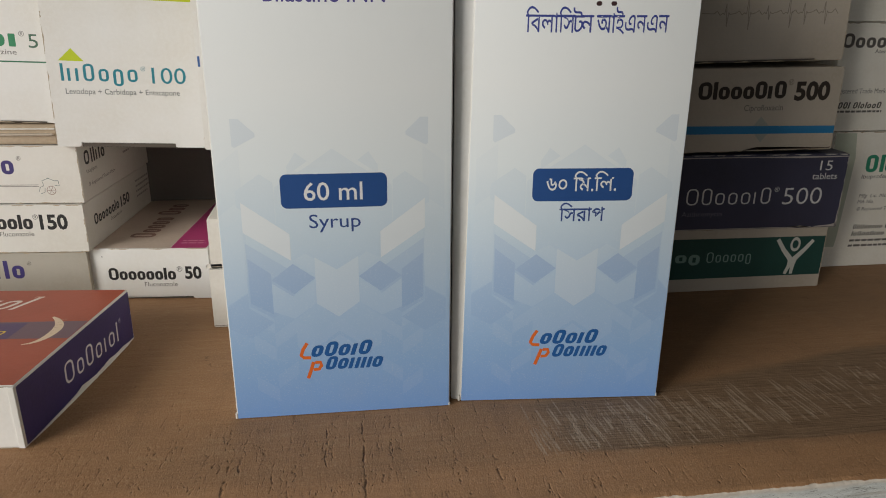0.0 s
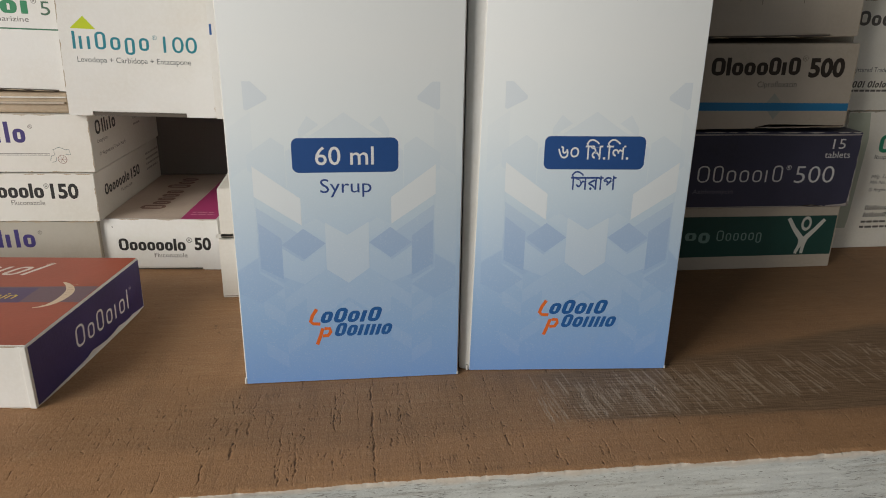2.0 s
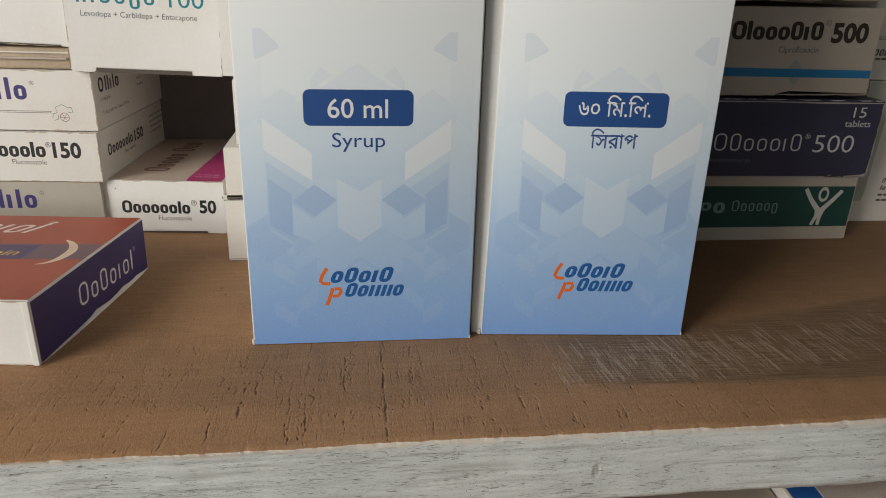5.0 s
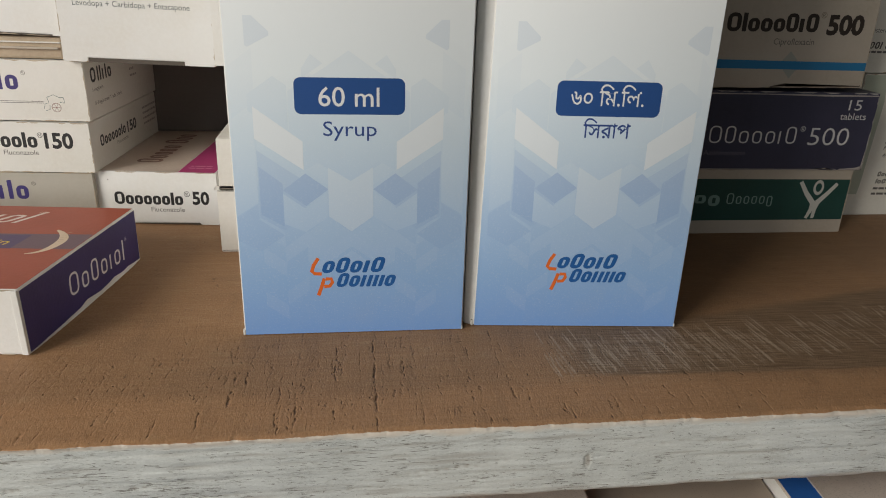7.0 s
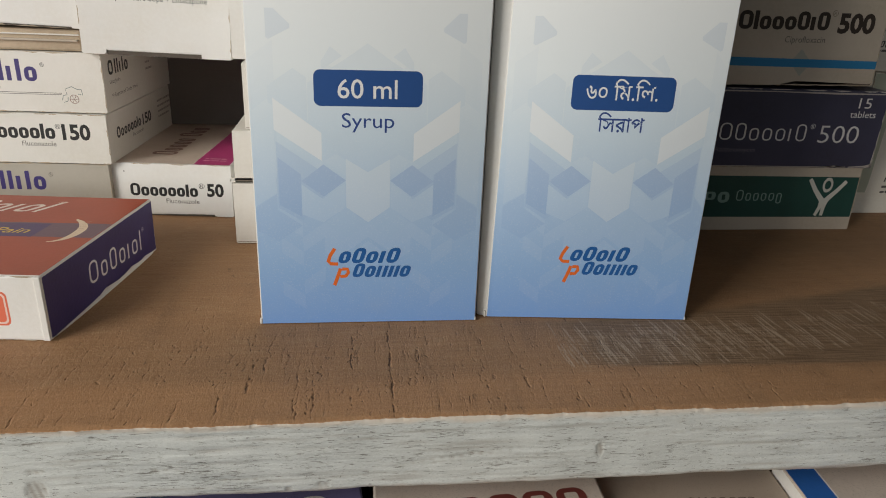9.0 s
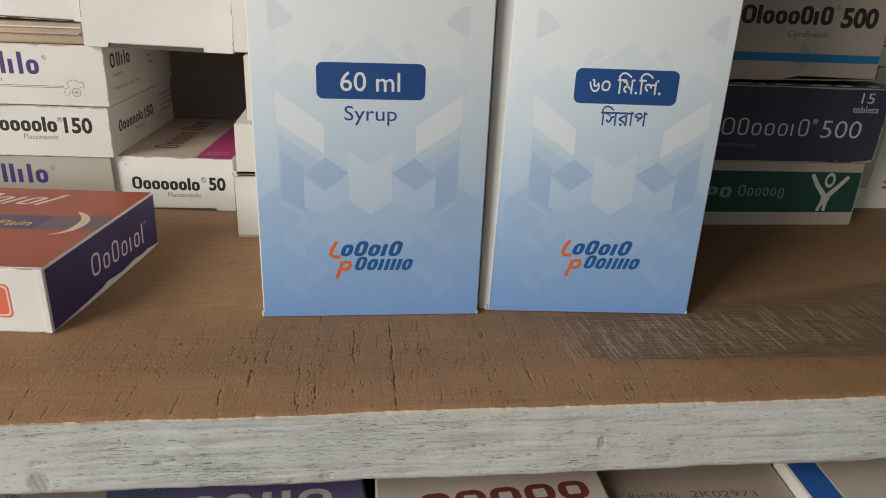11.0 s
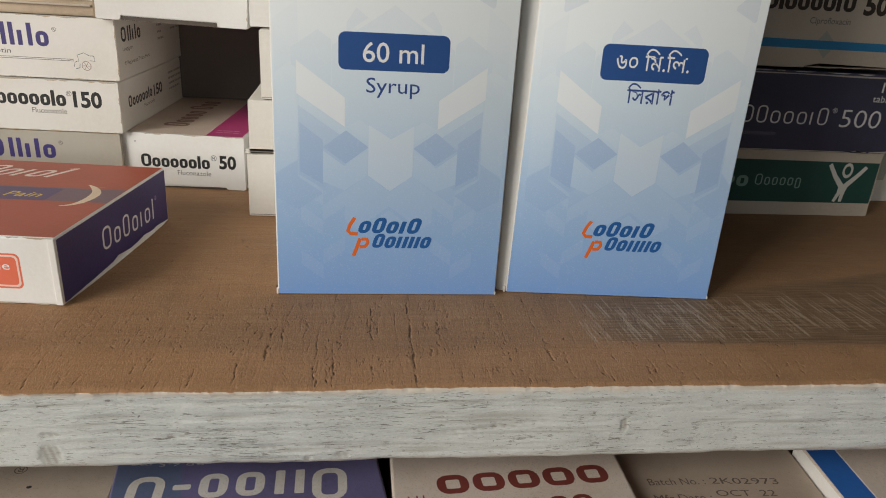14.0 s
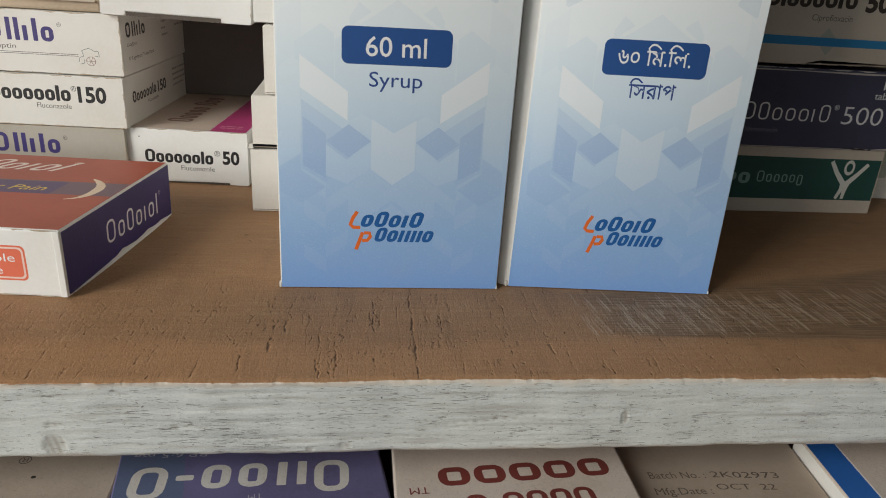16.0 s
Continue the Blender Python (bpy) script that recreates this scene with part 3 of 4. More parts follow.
    i, j = np.meshgrid(np.arange(nx - 1), np.arange(ny - 1), indexing="ij")
    q = np.stack([i * ny + j, (i + 1) * ny + j, (i + 1) * ny + j + 1, i * ny + j + 1], -1).reshape(-1, 4)
    col = np.concatenate([(np.arange(nx) * ny)[:, None], nx * ny + np.arange(nx)[:, None] * nz + np.arange(nz)[None, :]], 1)
    p = np.stack([col[:-1, :-1], col[:-1, 1:], col[1:, 1:], col[1:, :-1]], -1).reshape(-1, 4)
    # underside, back and ends
    base = nx * ny + nx * nz
    under = [(xs[0], DEEP, -THICK), (xs[-1], DEEP, -THICK)]
    verts = np.concatenate([top, face, np.array(under)])
    faces = q.tolist() + p.tolist()
    last = [int(c) for c in col[:, -1]]
    faces.append([base, base + 1] + last[::-1])
    back = [int(k) for k in np.arange(nx) * ny + ny - 1]
    faces.append(back[::-1] + [base, base + 1])
    me = bpy.data.meshes.new("shelf_board")
    me.from_pydata((verts * MM).tolist(), [], faces)
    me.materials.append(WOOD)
    me.materials.append(PAINT)
    index = np.zeros(len(faces), dtype=np.int32)
    index[len(q):len(q) + len(p)] = 1
    me.polygons.foreach_set("material_index", index)
    me.polygons.foreach_set("use_smooth", np.concatenate([np.ones(len(q) + len(p), dtype=bool), [False, False]]))
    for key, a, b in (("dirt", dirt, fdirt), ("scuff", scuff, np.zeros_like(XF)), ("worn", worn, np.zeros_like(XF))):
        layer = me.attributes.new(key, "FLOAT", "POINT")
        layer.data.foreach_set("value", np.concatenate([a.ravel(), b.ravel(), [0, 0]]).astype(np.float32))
    me.update()
    return part("shelf_board", me, WOOD, shelf_unit, "dusty brown board with saw marks and worn white front")


shelf_board()
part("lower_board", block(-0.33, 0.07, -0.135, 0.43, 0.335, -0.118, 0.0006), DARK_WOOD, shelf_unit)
# out of view and assumed; it also keeps light off the back
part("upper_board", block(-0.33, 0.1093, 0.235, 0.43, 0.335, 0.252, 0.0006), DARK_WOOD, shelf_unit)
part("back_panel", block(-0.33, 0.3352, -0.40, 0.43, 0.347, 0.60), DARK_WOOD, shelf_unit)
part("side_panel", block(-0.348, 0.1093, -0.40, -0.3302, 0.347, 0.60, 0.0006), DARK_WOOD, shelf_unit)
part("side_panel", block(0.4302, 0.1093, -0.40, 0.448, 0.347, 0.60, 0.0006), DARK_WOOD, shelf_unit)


# ---- the two syrup cartons ----
ART = artwork()
PALE, PALER = artwork(0.34, (0.78, 0.83, 0.85)), artwork(0.60, (0.86, 0.875, 0.87))
DEEPER, DEEPEST = artwork(0.20, (0.24, 0.38, 0.66)), artwork(0.43, (0.24, 0.38, 0.66))
HAZE = artwork(0.17, (0.48, 0.62, 0.77))
FAINT, FAINT_DARK = artwork(0.065, (0.74, 0.79, 0.84)), artwork(0.085, (0.28, 0.43, 0.68))
FAINTER = artwork(0.05, (0.30, 0.45, 0.68))
MIST = artwork(0.13, (0.70, 0.78, 0.86))


def syrup_carton(label, at, yaw, wide, shift, words_strength, words_form, words_name, lean=0.0, taper=None, bow=0.0):
    c = Carton("syrup_carton", label, (wide, 50, 119), at, yaw, body=WHITE, bevel=0.5, group="syrup cartons", lean=lean, film=0.0022, bow=bow)
    turn = radians(-yaw)
    ex, ey = -at[0] * math.cos(turn) + at[1] * math.sin(turn), at[0] * math.sin(turn) + at[1] * math.cos(turn)
    c.heart = (ex * MM, 80 * MM, ey * MM)
    # the printed front, edge to edge
    t0, t1 = taper or (0.0, 0.0)
    if taper:
        # the side panel bulges forward past the fold, more so towards the top
        bm = bmesh.new()
        bm.from_mesh(c.body.data)
        bmesh.ops.bisect_plane(bm, geom=bm.verts[:] + bm.edges[:] + bm.faces[:], plane_co=(0, 1.3 * MM, 0), plane_no=(0, 1, 0))
        for v in bm.verts:
            if v.co.x < 0.6 * MM and v.co.y < 0.6 * MM:
                v.co.x += t0 * MM + t1 * v.co.z
            elif v.co.x < 0.6 * MM and v.co.y < 4 * MM:
                v.co.x -= 1.9 * MM
        bm.to_mesh(c.body.data)
        bm.free()
    bm = bmesh.new()
    bm.from_mesh(c.body.data)
    for axis, step, count in ((0, 2.1 * MM, 24), (2, 2.5 * MM, 48)):
        for n in range(1, count):
            bmesh.ops.bisect_plane(bm, geom=bm.verts[:] + bm.edges[:] + bm.faces[:], plane_co=[n * step * (k == axis) for k in range(3)], plane_no=[float(k == axis) for k in range(3)])
    for v in bm.verts:
        if v.co.y < 0.05 * MM:
            c.press(v.co)
            v.co.y += 0.03 * MM
    bm.to_mesh(c.body.data)
    bm.free()
    c.put("front_print", [[(0.3 + t0, 0.15), (wide - 0.3, 0.15), (wide - 0.3, 118.6), (0.3 + t0 + t1 * 118.6, 118.6)]], ART, "front", 1)
    mid = 24.9 + shift

    def P(i, k):
        return (mid + 4.8 * i, 25.1 + 3.72 * k)

    def facets(name, shapes, material, lift):
        both, step = [], 0.0
        for pts, mirrored in shapes:
            both.append([P(i, k) for i, k in pts])
            if mirrored:
                both.append([P(-i, k) for i, k in pts][::-1])
        for s in both:
            c.put(name, [[(min(max(u, 0.4 + t0 + t1 * v), wide - 0.4), v) for u, v in s]], material, "front", 4 + lift + step)
            step += 0.25

    facets("haze_facet", [([(0, 10.4), (-1, 9.5), (-2.6, 8.2), (-2.6, 5.4), (0, 3.2), (2.6, 5.4), (2.6, 8.2), (1, 9.5)], False),
                          ([(-4.3, 8.0), (-3.2, 9.0), (-2.65, 8.5), (-2.65, 5.6), (-4.3, 7.1)], True),
                          ([(-2, 9.4), (-1.6, 10.2), (-1.1, 9.7), (-2, 8.9)], True)], HAZE, 2)
    facets("grey_cut_facet", [([(-4.25, 12.1), (-3.9, 12.1), (-3.25, 11.3), (-3.25, 11.1), (-4.15, 10.5), (-4.25, 10.6)], True)], artwork(0.34, (0.52, 0.62, 0.74)), 2)
    facets("body_facet", [([(-4.05, 4.9), (-2.05, 3.1), (-2.05, 1.0), (-3, 0.1), (-4.05, 0.9)], True),
                          ([(-5.1, 0.9), (-4.1, 1.75), (-4.1, 0.8), (-3.0, -0.2), (-4.1, -1.2), (-5.1, -0.5)], True)], DEEPER, 2)
    facets("pillar_facet", [([(-4.0, 3.95), (-3.0, 2.95), (-3.0, 0.35), (-4.0, 1.1)], True)], DEEPEST, 3)
    facets("outer_strip_facet", [([(-5.1, 5.5), (-4.1, 6.2), (-4.1, 1.8), (-5.1, 1.0)], True)], MIST, 3)
    facets("light_band_facet", [([(-4.1, 7.35), (-2.05, 5.4), (-2.05, 3.75), (-4.1, 5.55)], True)], PALER, 4)
    facets("diamond_facet", [([(-3.0, 2.55), (-2.0, 3.55), (-1.0, 2.6), (-2.0, 1.6)], True)], DEEPEST, 4)
    facets("hex_facet", [([(0, 0), (1, 0.95), (1, 3.9), (0, 3.1), (-1, 3.9), (-1, 0.95)], False)], PALE, 4)
    facets("top_diamond_facet", [([(0, 3.1), (0.95, 4.0), (0, 4.95), (-0.95, 4.0)], False)], HAZE, 5)
    facets("side_light_facet", [([(-3.0, 2.35), (-2.05, 1.45), (-1.05, 2.4), (-1.05, 0.9), (-2.05, 0.0), (-3.0, 0.5)], True)], MIST, 3)
    facets("slope_facet", [([(-2.0, 5.3), (-1.05, 4.4), (-2.0, 3.75)], True), ([(-1.0, 0.9), (0, -0.05), (-1.0, -1.0), (-2.0, -0.05)], True)], HAZE, 3)
    facets("low_facet", [([(-1, -2.2), (0, -1.2), (1, -2.2), (0, -3.2)], False)], FAINT, 3)
    # a faint mosaic of slanting lozenges under the rest, alike on both halves
    mosaic = random.Random(21)
    tones = {"pale": [], "dark": [], "faint": []}
    for i in range(-5, 0):
        for n in range(-4, 5):
            k = 1.9 * n + (0.95 if i % 2 else 0.0)
            up = 0.95 if i % 2 else -0.95
            for y0, y1 in ((k, k + 0.95), (k + 0.95, k + 1.9)):
                tone = mosaic.choice(["pale", "dark", "faint", "none"] if y1 < 6.5 else ["pale", "faint", "none", "none"])
                for flip in (1, -1):
                    pts = [P(flip * i, y0), P(flip * (i + 1), y0 + up), P(flip * (i + 1), y1 + up), P(flip * i, y1)]
                    pts = [(min(max(u, 0.4 + t0 + t1 * w), wide - 0.4), max(w, 0.3)) for u, w in pts]
                    if tone != "none" and max(w for u, w in pts) > 1.0:
                        tones[tone].append(pts[::flip])
    for tone, material in (("pale", FAINT), ("dark", FAINT_DARK), ("faint", FAINTER)):
        tagged(c.put("mosaic", tones[tone], material, "front", 3), kind="stuff")
    # the strength on its plate
    c.put("strength_plate", [rounded(mid - 11.2, 50.9, mid + 11.5, 58.4, 1.4)], BLUE_INK, "front", 12, "navy rounded plate")
    words_strength(c, mid)
    words_form(c, mid)
    words_name(c, mid)
    # the maker's mark: slanted bars and two hooks
    mark = 14.8 + shift * 0.6
    blue, orange = ink((0.018, 0.115, 0.36)), ink((0.78, 0.16, 0.03))
    c.bars("xhxnd", mark + 2.8, mark + 16.8, 15.2, 2.9, blue, lift=12, lean=0.32, name="maker_mark", gap=0.14, rise=1.28, weight=0.34)
    c.bars("hxnmx", mark + 6.0, mark + 19.4, 11.7, 2.8, blue, lift=12, lean=0.32, name="maker_mark", gap=0.14, rise=1.22, weight=0.34)
    for hook in ([(2.5, 18.8), (1.5, 17.2), (1.0, 15.7), (1.6, 15.1), (3.2, 15.0)], [(2.3, 9.7), (3.0, 11.6), (3.75, 13.9)], [(4.1, 13.75), (5.3, 13.75), (5.5, 12.9), (4.9, 12.0), (3.65, 11.9)]):
        c.put("maker_hook", [thick_line([(mark + u, v) for u, v in hook], 0.8)], orange, "front", 13)
    # the board shows at the worn lower corner
    c.link("worn_corner", block(-0.30 * MM, -0.06 * MM, 0.02 * MM, 0.30 * MM, 0.9 * MM, 1.5 * MM, 0.22 * MM), CREAM, "frayed cream corner")
    c.link("worn_corner", block((wide - 0.45) * MM, -0.05 * MM, 0.02 * MM, (wide + 0.08) * MM, 0.6 * MM, 0.9 * MM, 0.2 * MM), CREAM)
    # glue seam flap down one side, and the bottom tuck
    c.link("side_flap", block(-0.12 * MM, 3 * MM, 1 * MM, 0.0, 14 * MM, 118 * MM, 0.04 * MM), WHITE)
    return c


NAVY_TEXT = ink((0.035, 0.075, 0.26))
syrup_carton("white and blue syrup carton standing on the shelf board", (-25.6, 148.3, 0.1), 0.0, 50.4, -0.2,
             lambda c, m: c.text("60 ml", m - 6.3, 52.6, 4.1, WHITE_INK, wide=12.5, lift=14, bold=0.006),
             lambda c, m: c.text("Syrup", m - 5.5, 46.4, 3.2, NAVY_TEXT, wide=11.1, lift=12),
             lambda c, m: c.text("Bilastine INN", m - 12.0, 92.9, 3.6, ink((0.10, 0.085, 0.30)), wide=23.8, lift=12), bow=1.4)


def bengali_name(c, m):
    """The name in Bengali, set piece by piece so that the joined letters stack."""
    blue = ink((0.05, 0.07, 0.30))
    for words, u, v, high, wide in (("\u09bf\u09ac\u09b2\u09be", -14.3, 87.3, 4.0, 7.0), ("\u09bf\u09b8", -7.4, 87.3, 4.0, 3.5), ("\u099f", -4.5, 87.3, 3.9, 2.5),
                                    ("\u09a8", -2.7, 87.3, 4.0, 2.7), ("\u0986\u0987\u098f\u09a8\u098f\u09a8", 0.6, 87.3, 4.0, 15.3)):
        c.text(words, m + u, v, high, blue, wide=wide, lift=12)
    # the feet of the larger line above it
    for u in (0.9, 4.0):
        c.put("name_foot", [rounded(m + u - 0.6, 92.6, m + u + 0.6, 93.5, 0.4, 3)], ink((0.06, 0.03, 0.03)), "front", 12)


syrup_carton("white and blue syrup carton with Bengali print on the shelf", (27.3, 150.0, 0.1), -4.2, 49.6, 2.1,
             lambda c, m: c.text("\u09ec\u09e6 \u09bf\u09ae.\u09bf\u09b2.", m - 8.1, 53.2, 3.6, WHITE_INK, wide=15.9, lift=14),
             lambda c, m: c.text("\u09bf\u09b8\u09b0\u09be\u09aa", m - 4.8, 46.2, 3.4, NAVY_TEXT, wide=10.4, lift=12), bengali_name, taper=(0.25, 0.0175), bow=2.3)

# ---- the flat orange carton ----
orange_carton = Carton("orange_carton", "flat orange and violet tablet carton with a torn lower edge", (104, 54.2, 15.4), (-173.06, 151.81, 0.1), -5.4, skew=0.066, body=WHITE, bevel=0.5)
oc = orange_carton
oc.put("top_print", [[(0.4, 0.5), (103.6, 0.5), (103.6, 53.8), (0.4, 53.8)]], ORANGE, "top", 1, "orange-red printed top")
oc.put("side_print", [[(0.5, 0.6), (1.5, 0.5), (14, 0.7), (22, 1.0), (30, 0.8), (38, 1.2), (46, 1.0), (53.6, 0.7), (53.8, 14.9), (0.5, 14.9)]], VIOLET, "right", 1, "deep violet printed side")
TORN = ((1, 0.2, 0), (10, 0.15, 0.25), (20, 0.15, 0.4), (30, 0.15, 0.35), (40, 0.2, 0.4), (50, 0.3, 0.25), (53.5, 0.6, 0), (50, 1.0, 0.12), (46, 1.5, 0.2), (43, 1.1, 0.12),
        (38, 1.8, 0.25), (35, 1.3, 0.2), (31, 1.1, 0.2), (27, 1.5, 0.25), (24, 1.9, 0.25), (20, 1.0, 0.25), (15, 0.9, 0.2), (9, 0.7, 0.15), (4, 0.5, 0.1))
oc.link("torn_edge", mesh_of("torn_edge", [((104.05 + k) * MM, u * MM, v * MM) for u, v, k in TORN], [list(range(len(TORN)))], WHITE), WHITE, "curled white torn board")
oc.put("top_band", [[(0.4, 21.8), (104 - 0.6, 23.0), (104 - 0.6, 33.0), (0.4, 30.6)]], ink((0.17, 0.10, 0.13)), "top", 2)
oc.put("top_band_end", [[(62, 22.2), (89, 22.7), (89, 31.9), (62, 31.4)]], ink((0.10, 0.06, 0.15)), "top", 3)
oc.put("swoosh", [thick_line([(94.2, 19.6), (95.7, 20.2), (96.8, 21.2), (97.6, 22.6), (98.05, 24.4), (98.2, 26.2), (98.1, 28.2), (97.6, 30.2), (96.6, 32.1), (95.1, 34.0), (93.2, 35.6)],
                             [0.3, 0.8, 1.2, 1.7, 2.0, 2.2, 2.3, 2.1, 1.8, 1.3, 0.5])], ink((0.78, 0.62, 0.46)), "top", 4)
oc.put("crescent_creases", [thick_line([(95.9 + 0.35 * k, 33.6 - 1.55 * k), (97.6 + 0.30 * k - 0.04 * k * k, 34.2 - 1.65 * k)], 0.16) for k in range(7)], ink((0.52, 0.34, 0.24)), "top", 5)
oc.bars("Cxhxnxl", 46, 80.6, 40.4, 6.2, ink((0.80, 0.70, 0.64)), "top", lift=3, lean=0.45, weight=0.22, rise=1.42)
oc.text("\u00ae", 81.4, 48.0, 1.6, ink((0.75, 0.45, 0.35)), "top", lift=3, wide=2.6)
oc.text("Chronic Pain", 59, 25.0, 3.6, ink((0.80, 0.58, 0.06)), "top", wide=27.5, lift=5, shear=0.2)
oc.bars("Cxhxnxl", 17.4, 45.8, 5.2, 4.0, ink((0.80, 0.79, 0.82)), "right", lift=3, gap=0.3, turn=-3, weight=0.16, rise=1.4)
oc.text("\u00ae", 46.4, 8.4, 1.2, ink((0.5, 0.48, 0.6)), "right", lift=3)
oc.put("sample_plate", [rounded(78, 3.6, 96.2, 11.6, 1.2)], ink((0.72, 0.17, 0.10)), "front", 2)
oc.put("sample_plate_line", [rounded(78.4, 4.0, 95.8, 11.2, 1.0)], ink((0.80, 0.60, 0.54)), "front", 3)
oc.put("sample_plate_field", [rounded(78.8, 4.4, 95.4, 10.8, 0.9)], ink((0.72, 0.17, 0.10)), "front", 4)
oc.text("Sample", 83.4, 7.9, 1.9, WHITE_INK, "front", wide=10.5, lift=5)
oc.text("sale", 85.8, 5.0, 1.9, WHITE_INK, "front", wide=5.2, lift=5)
oc.link("corner_flap", block(102.6 * MM, -0.35 * MM, 0.2 * MM, 104.0 * MM, 0.1 * MM, 15.2 * MM, 0.15 * MM), WHITE)

# ---- the stack of white cartons ----
PURPLE_INK, TEAL_INK, LIME_INK = ink((0.055, 0.042, 0.17)), ink((0.02, 0.22, 0.29)), ink((0.50, 0.60, 0.02))
PAD = 70.0


def cyclist(c, u, v, s):
    """A small line drawing of a wheel under a bundle of loops."""
    ring = [(u + s * 0.33 * math.cos(q * 0.4189), v - s * 0.25 + s * 0.33 * math.sin(q * 0.4189)) for q in range(16)]
    lines = [thick_line(ring, 0.16)]
    for k in range(3):
        q = k * 1.05
        lines.append(thick_line([(u + s * 0.3 * math.cos(q), v - s * 0.25 + s * 0.3 * math.sin(q)), (u - s * 0.3 * math.cos(q), v - s * 0.25 - s * 0.3 * math.sin(q))], 0.12))
    c.put("wheel_drawing", lines, ink((0.25, 0.14, 0.12)), "front", 2)
    loops = [thick_line([(u - s * 0.9, v - s * 0.35), (u - s * 0.8, v), (u - s * 0.5, v + s * 0.1), (u - s * 0.6, v + s * 0.5), (u - s * 0.1, v + s * 0.7), (u + s * 0.3, v + s * 0.5), (u + s * 0.6, v + s * 0.5)], 0.16),
             thick_line([(u + s * 0.6, v + s * 0.5), (u + s * 0.65, v + s * 0.1), (u + s * 0.3, v + s * 0.15)], 0.16), thick_line([(u - s * 0.8, v - s * 0.5), (u - s * 0.5, v - s * 0.4), (u - s * 0.45, v - s * 0.1)], 0.16)]
    c.put("figure_drawing", loops, ink((0.10, 0.16, 0.16)), "front", 2)


def stack_at(x, y, z, yaw):
    """Place of a stacked carton by its front lower right corner."""
    return (x - PAD * math.cos(radians(yaw)), y - PAD * math.sin(radians(yaw)), z)


stack_low = Carton("tablet_carton", "white tablet carton with purple print at the bottom of the stack", (PAD, 78, 17.2), stack_at(-81.3, 225.6, 0.05, -3), -3, body=TANNED_SHADED, front=TANNED_SHADED)
stack_low.bars("Cllnlx", PAD - 41.0, PAD - 19.2, 8.6, 4.4, PURPLE_INK, gap=0.3, weight=0.26)
stack_low.text("\u00ae", PAD - 18.8, 13.0, 1.3, GREY_INK)
stack_mid = Carton("tablet_carton", "white fluconazole carton lying in the stack", (PAD, 78, 15.6), stack_at(-79.9, 224.8, 17.4, -4), -4, body=CREAM, front=CREAM)
stack_mid.bars("Cxxxxxlx", PAD - 40.5, PAD - 15.8, 7.8, 3.4, BLACK_INK, gap=0.10, weight=0.34)
stack_mid.text("\u00ae", PAD - 15.7, 10.9, 1.6, BLACK_INK, wide=1.6)
stack_mid.text("150", PAD - 13.8, 7.8, 4.7, BLACK_INK, wide=8.5, bold=0.035)
stack_mid.text("Fluconazole", PAD - 26.4, 5.5, 1.6, GREY_INK, wide=10.3)
stack_mid.bars("Cxxxxxlx", 6.6, 28.5, 6.8, 2.6, BLACK_INK, "right", gap=0.16)
stack_mid.text("150", 30.0, 6.6, 3.6, BLACK_INK, "right", wide=8.6, bold=0.03)
stack_mid.text("Fluconazole", 20, 4.6, 1.2, GREY_INK, "right", wide=10)
stack_mid.small_print([(46, 62, 11.5, 0.7), (46, 60, 9.6, 0.7), (46, 63, 7.7, 0.7), (46, 58, 5.8, 0.7)], ink((0.34, 0.32, 0.30)), "right")
stack_top = Carton("tablet_carton", "yellowed white linagliptin carton with a cyclist drawing", (PAD, 78, 18.0), stack_at(-79.2, 225.2, 33.3, -4), -4, body=CREAM, front=CREAM)
stack_top.bars("Cllnlx", PAD - 40.0, PAD - 18.6, 9.3, 4.3, PURPLE_INK, gap=0.3, rise=1.5, weight=0.26)
stack_top.text("\u00ae", PAD - 18.2, 13.6, 1.3, GREY_INK)
stack_top.text("Linagliptin", PAD - 42.0, 6.9, 1.5, GREY_INK, wide=11.2)
stack_top.put("rule_line", [[(PAD - 60, 5.85), (PAD - 12.9, 5.85), (PAD - 12.9, 6.0), (PAD - 60, 6.0)]], GREY_INK)
stack_top.put("rule_line", [[(PAD - 60, 5.4), (PAD - 12.9, 5.4), (PAD - 12.9, 5.55), (PAD - 60, 5.55)]], GREY_INK)
cyclist(stack_top, PAD - 9.4, 5.2, 4.0)
stack_top.bars("Cllnlx", 3.6, 21, 11.0, 3.2, BLACK_INK, "right", gap=0.3, weight=0.24)
stack_top.text("Linagliptin", 4.6, 8.4, 1.2, GREY_INK, "right", wide=8)
stack_top.text("\u00ae Registered Trade Mark", 5.0, 4.2, 1.2, GREY_INK, "right", wide=22)
stack_top.small_print([(36, 41, 13.0, 0.7), (36, 40, 10.8, 0.7), (36, 42, 8.6, 0.7), (50, 62, 13.0, 0.7), (50, 60, 10.9, 0.7)], ink((0.34, 0.32, 0.30)), "right")
thin = Carton("thin_carton", "thin tan carton squeezed into the stack", (PAD, 76, 6.3), stack_at(-84.4, 226.6, 51.5, -4), -4, body=card("tan_worn_board", (0.50, 0.40, 0.29), 0.7, 0.35), bevel=0.7)
thin.link("loose_flap", block(2 * MM, -1.0 * MM, 2.9 * MM, (PAD - 1) * MM, 0.2 * MM, 3.5 * MM, 0.1 * MM), SHADED_CARD)
thin.link("loose_flap", block(2 * MM, -0.6 * MM, 4.6 * MM, (PAD - 0.4) * MM, 0.2 * MM, 5.0 * MM, 0.1 * MM), CREAM)
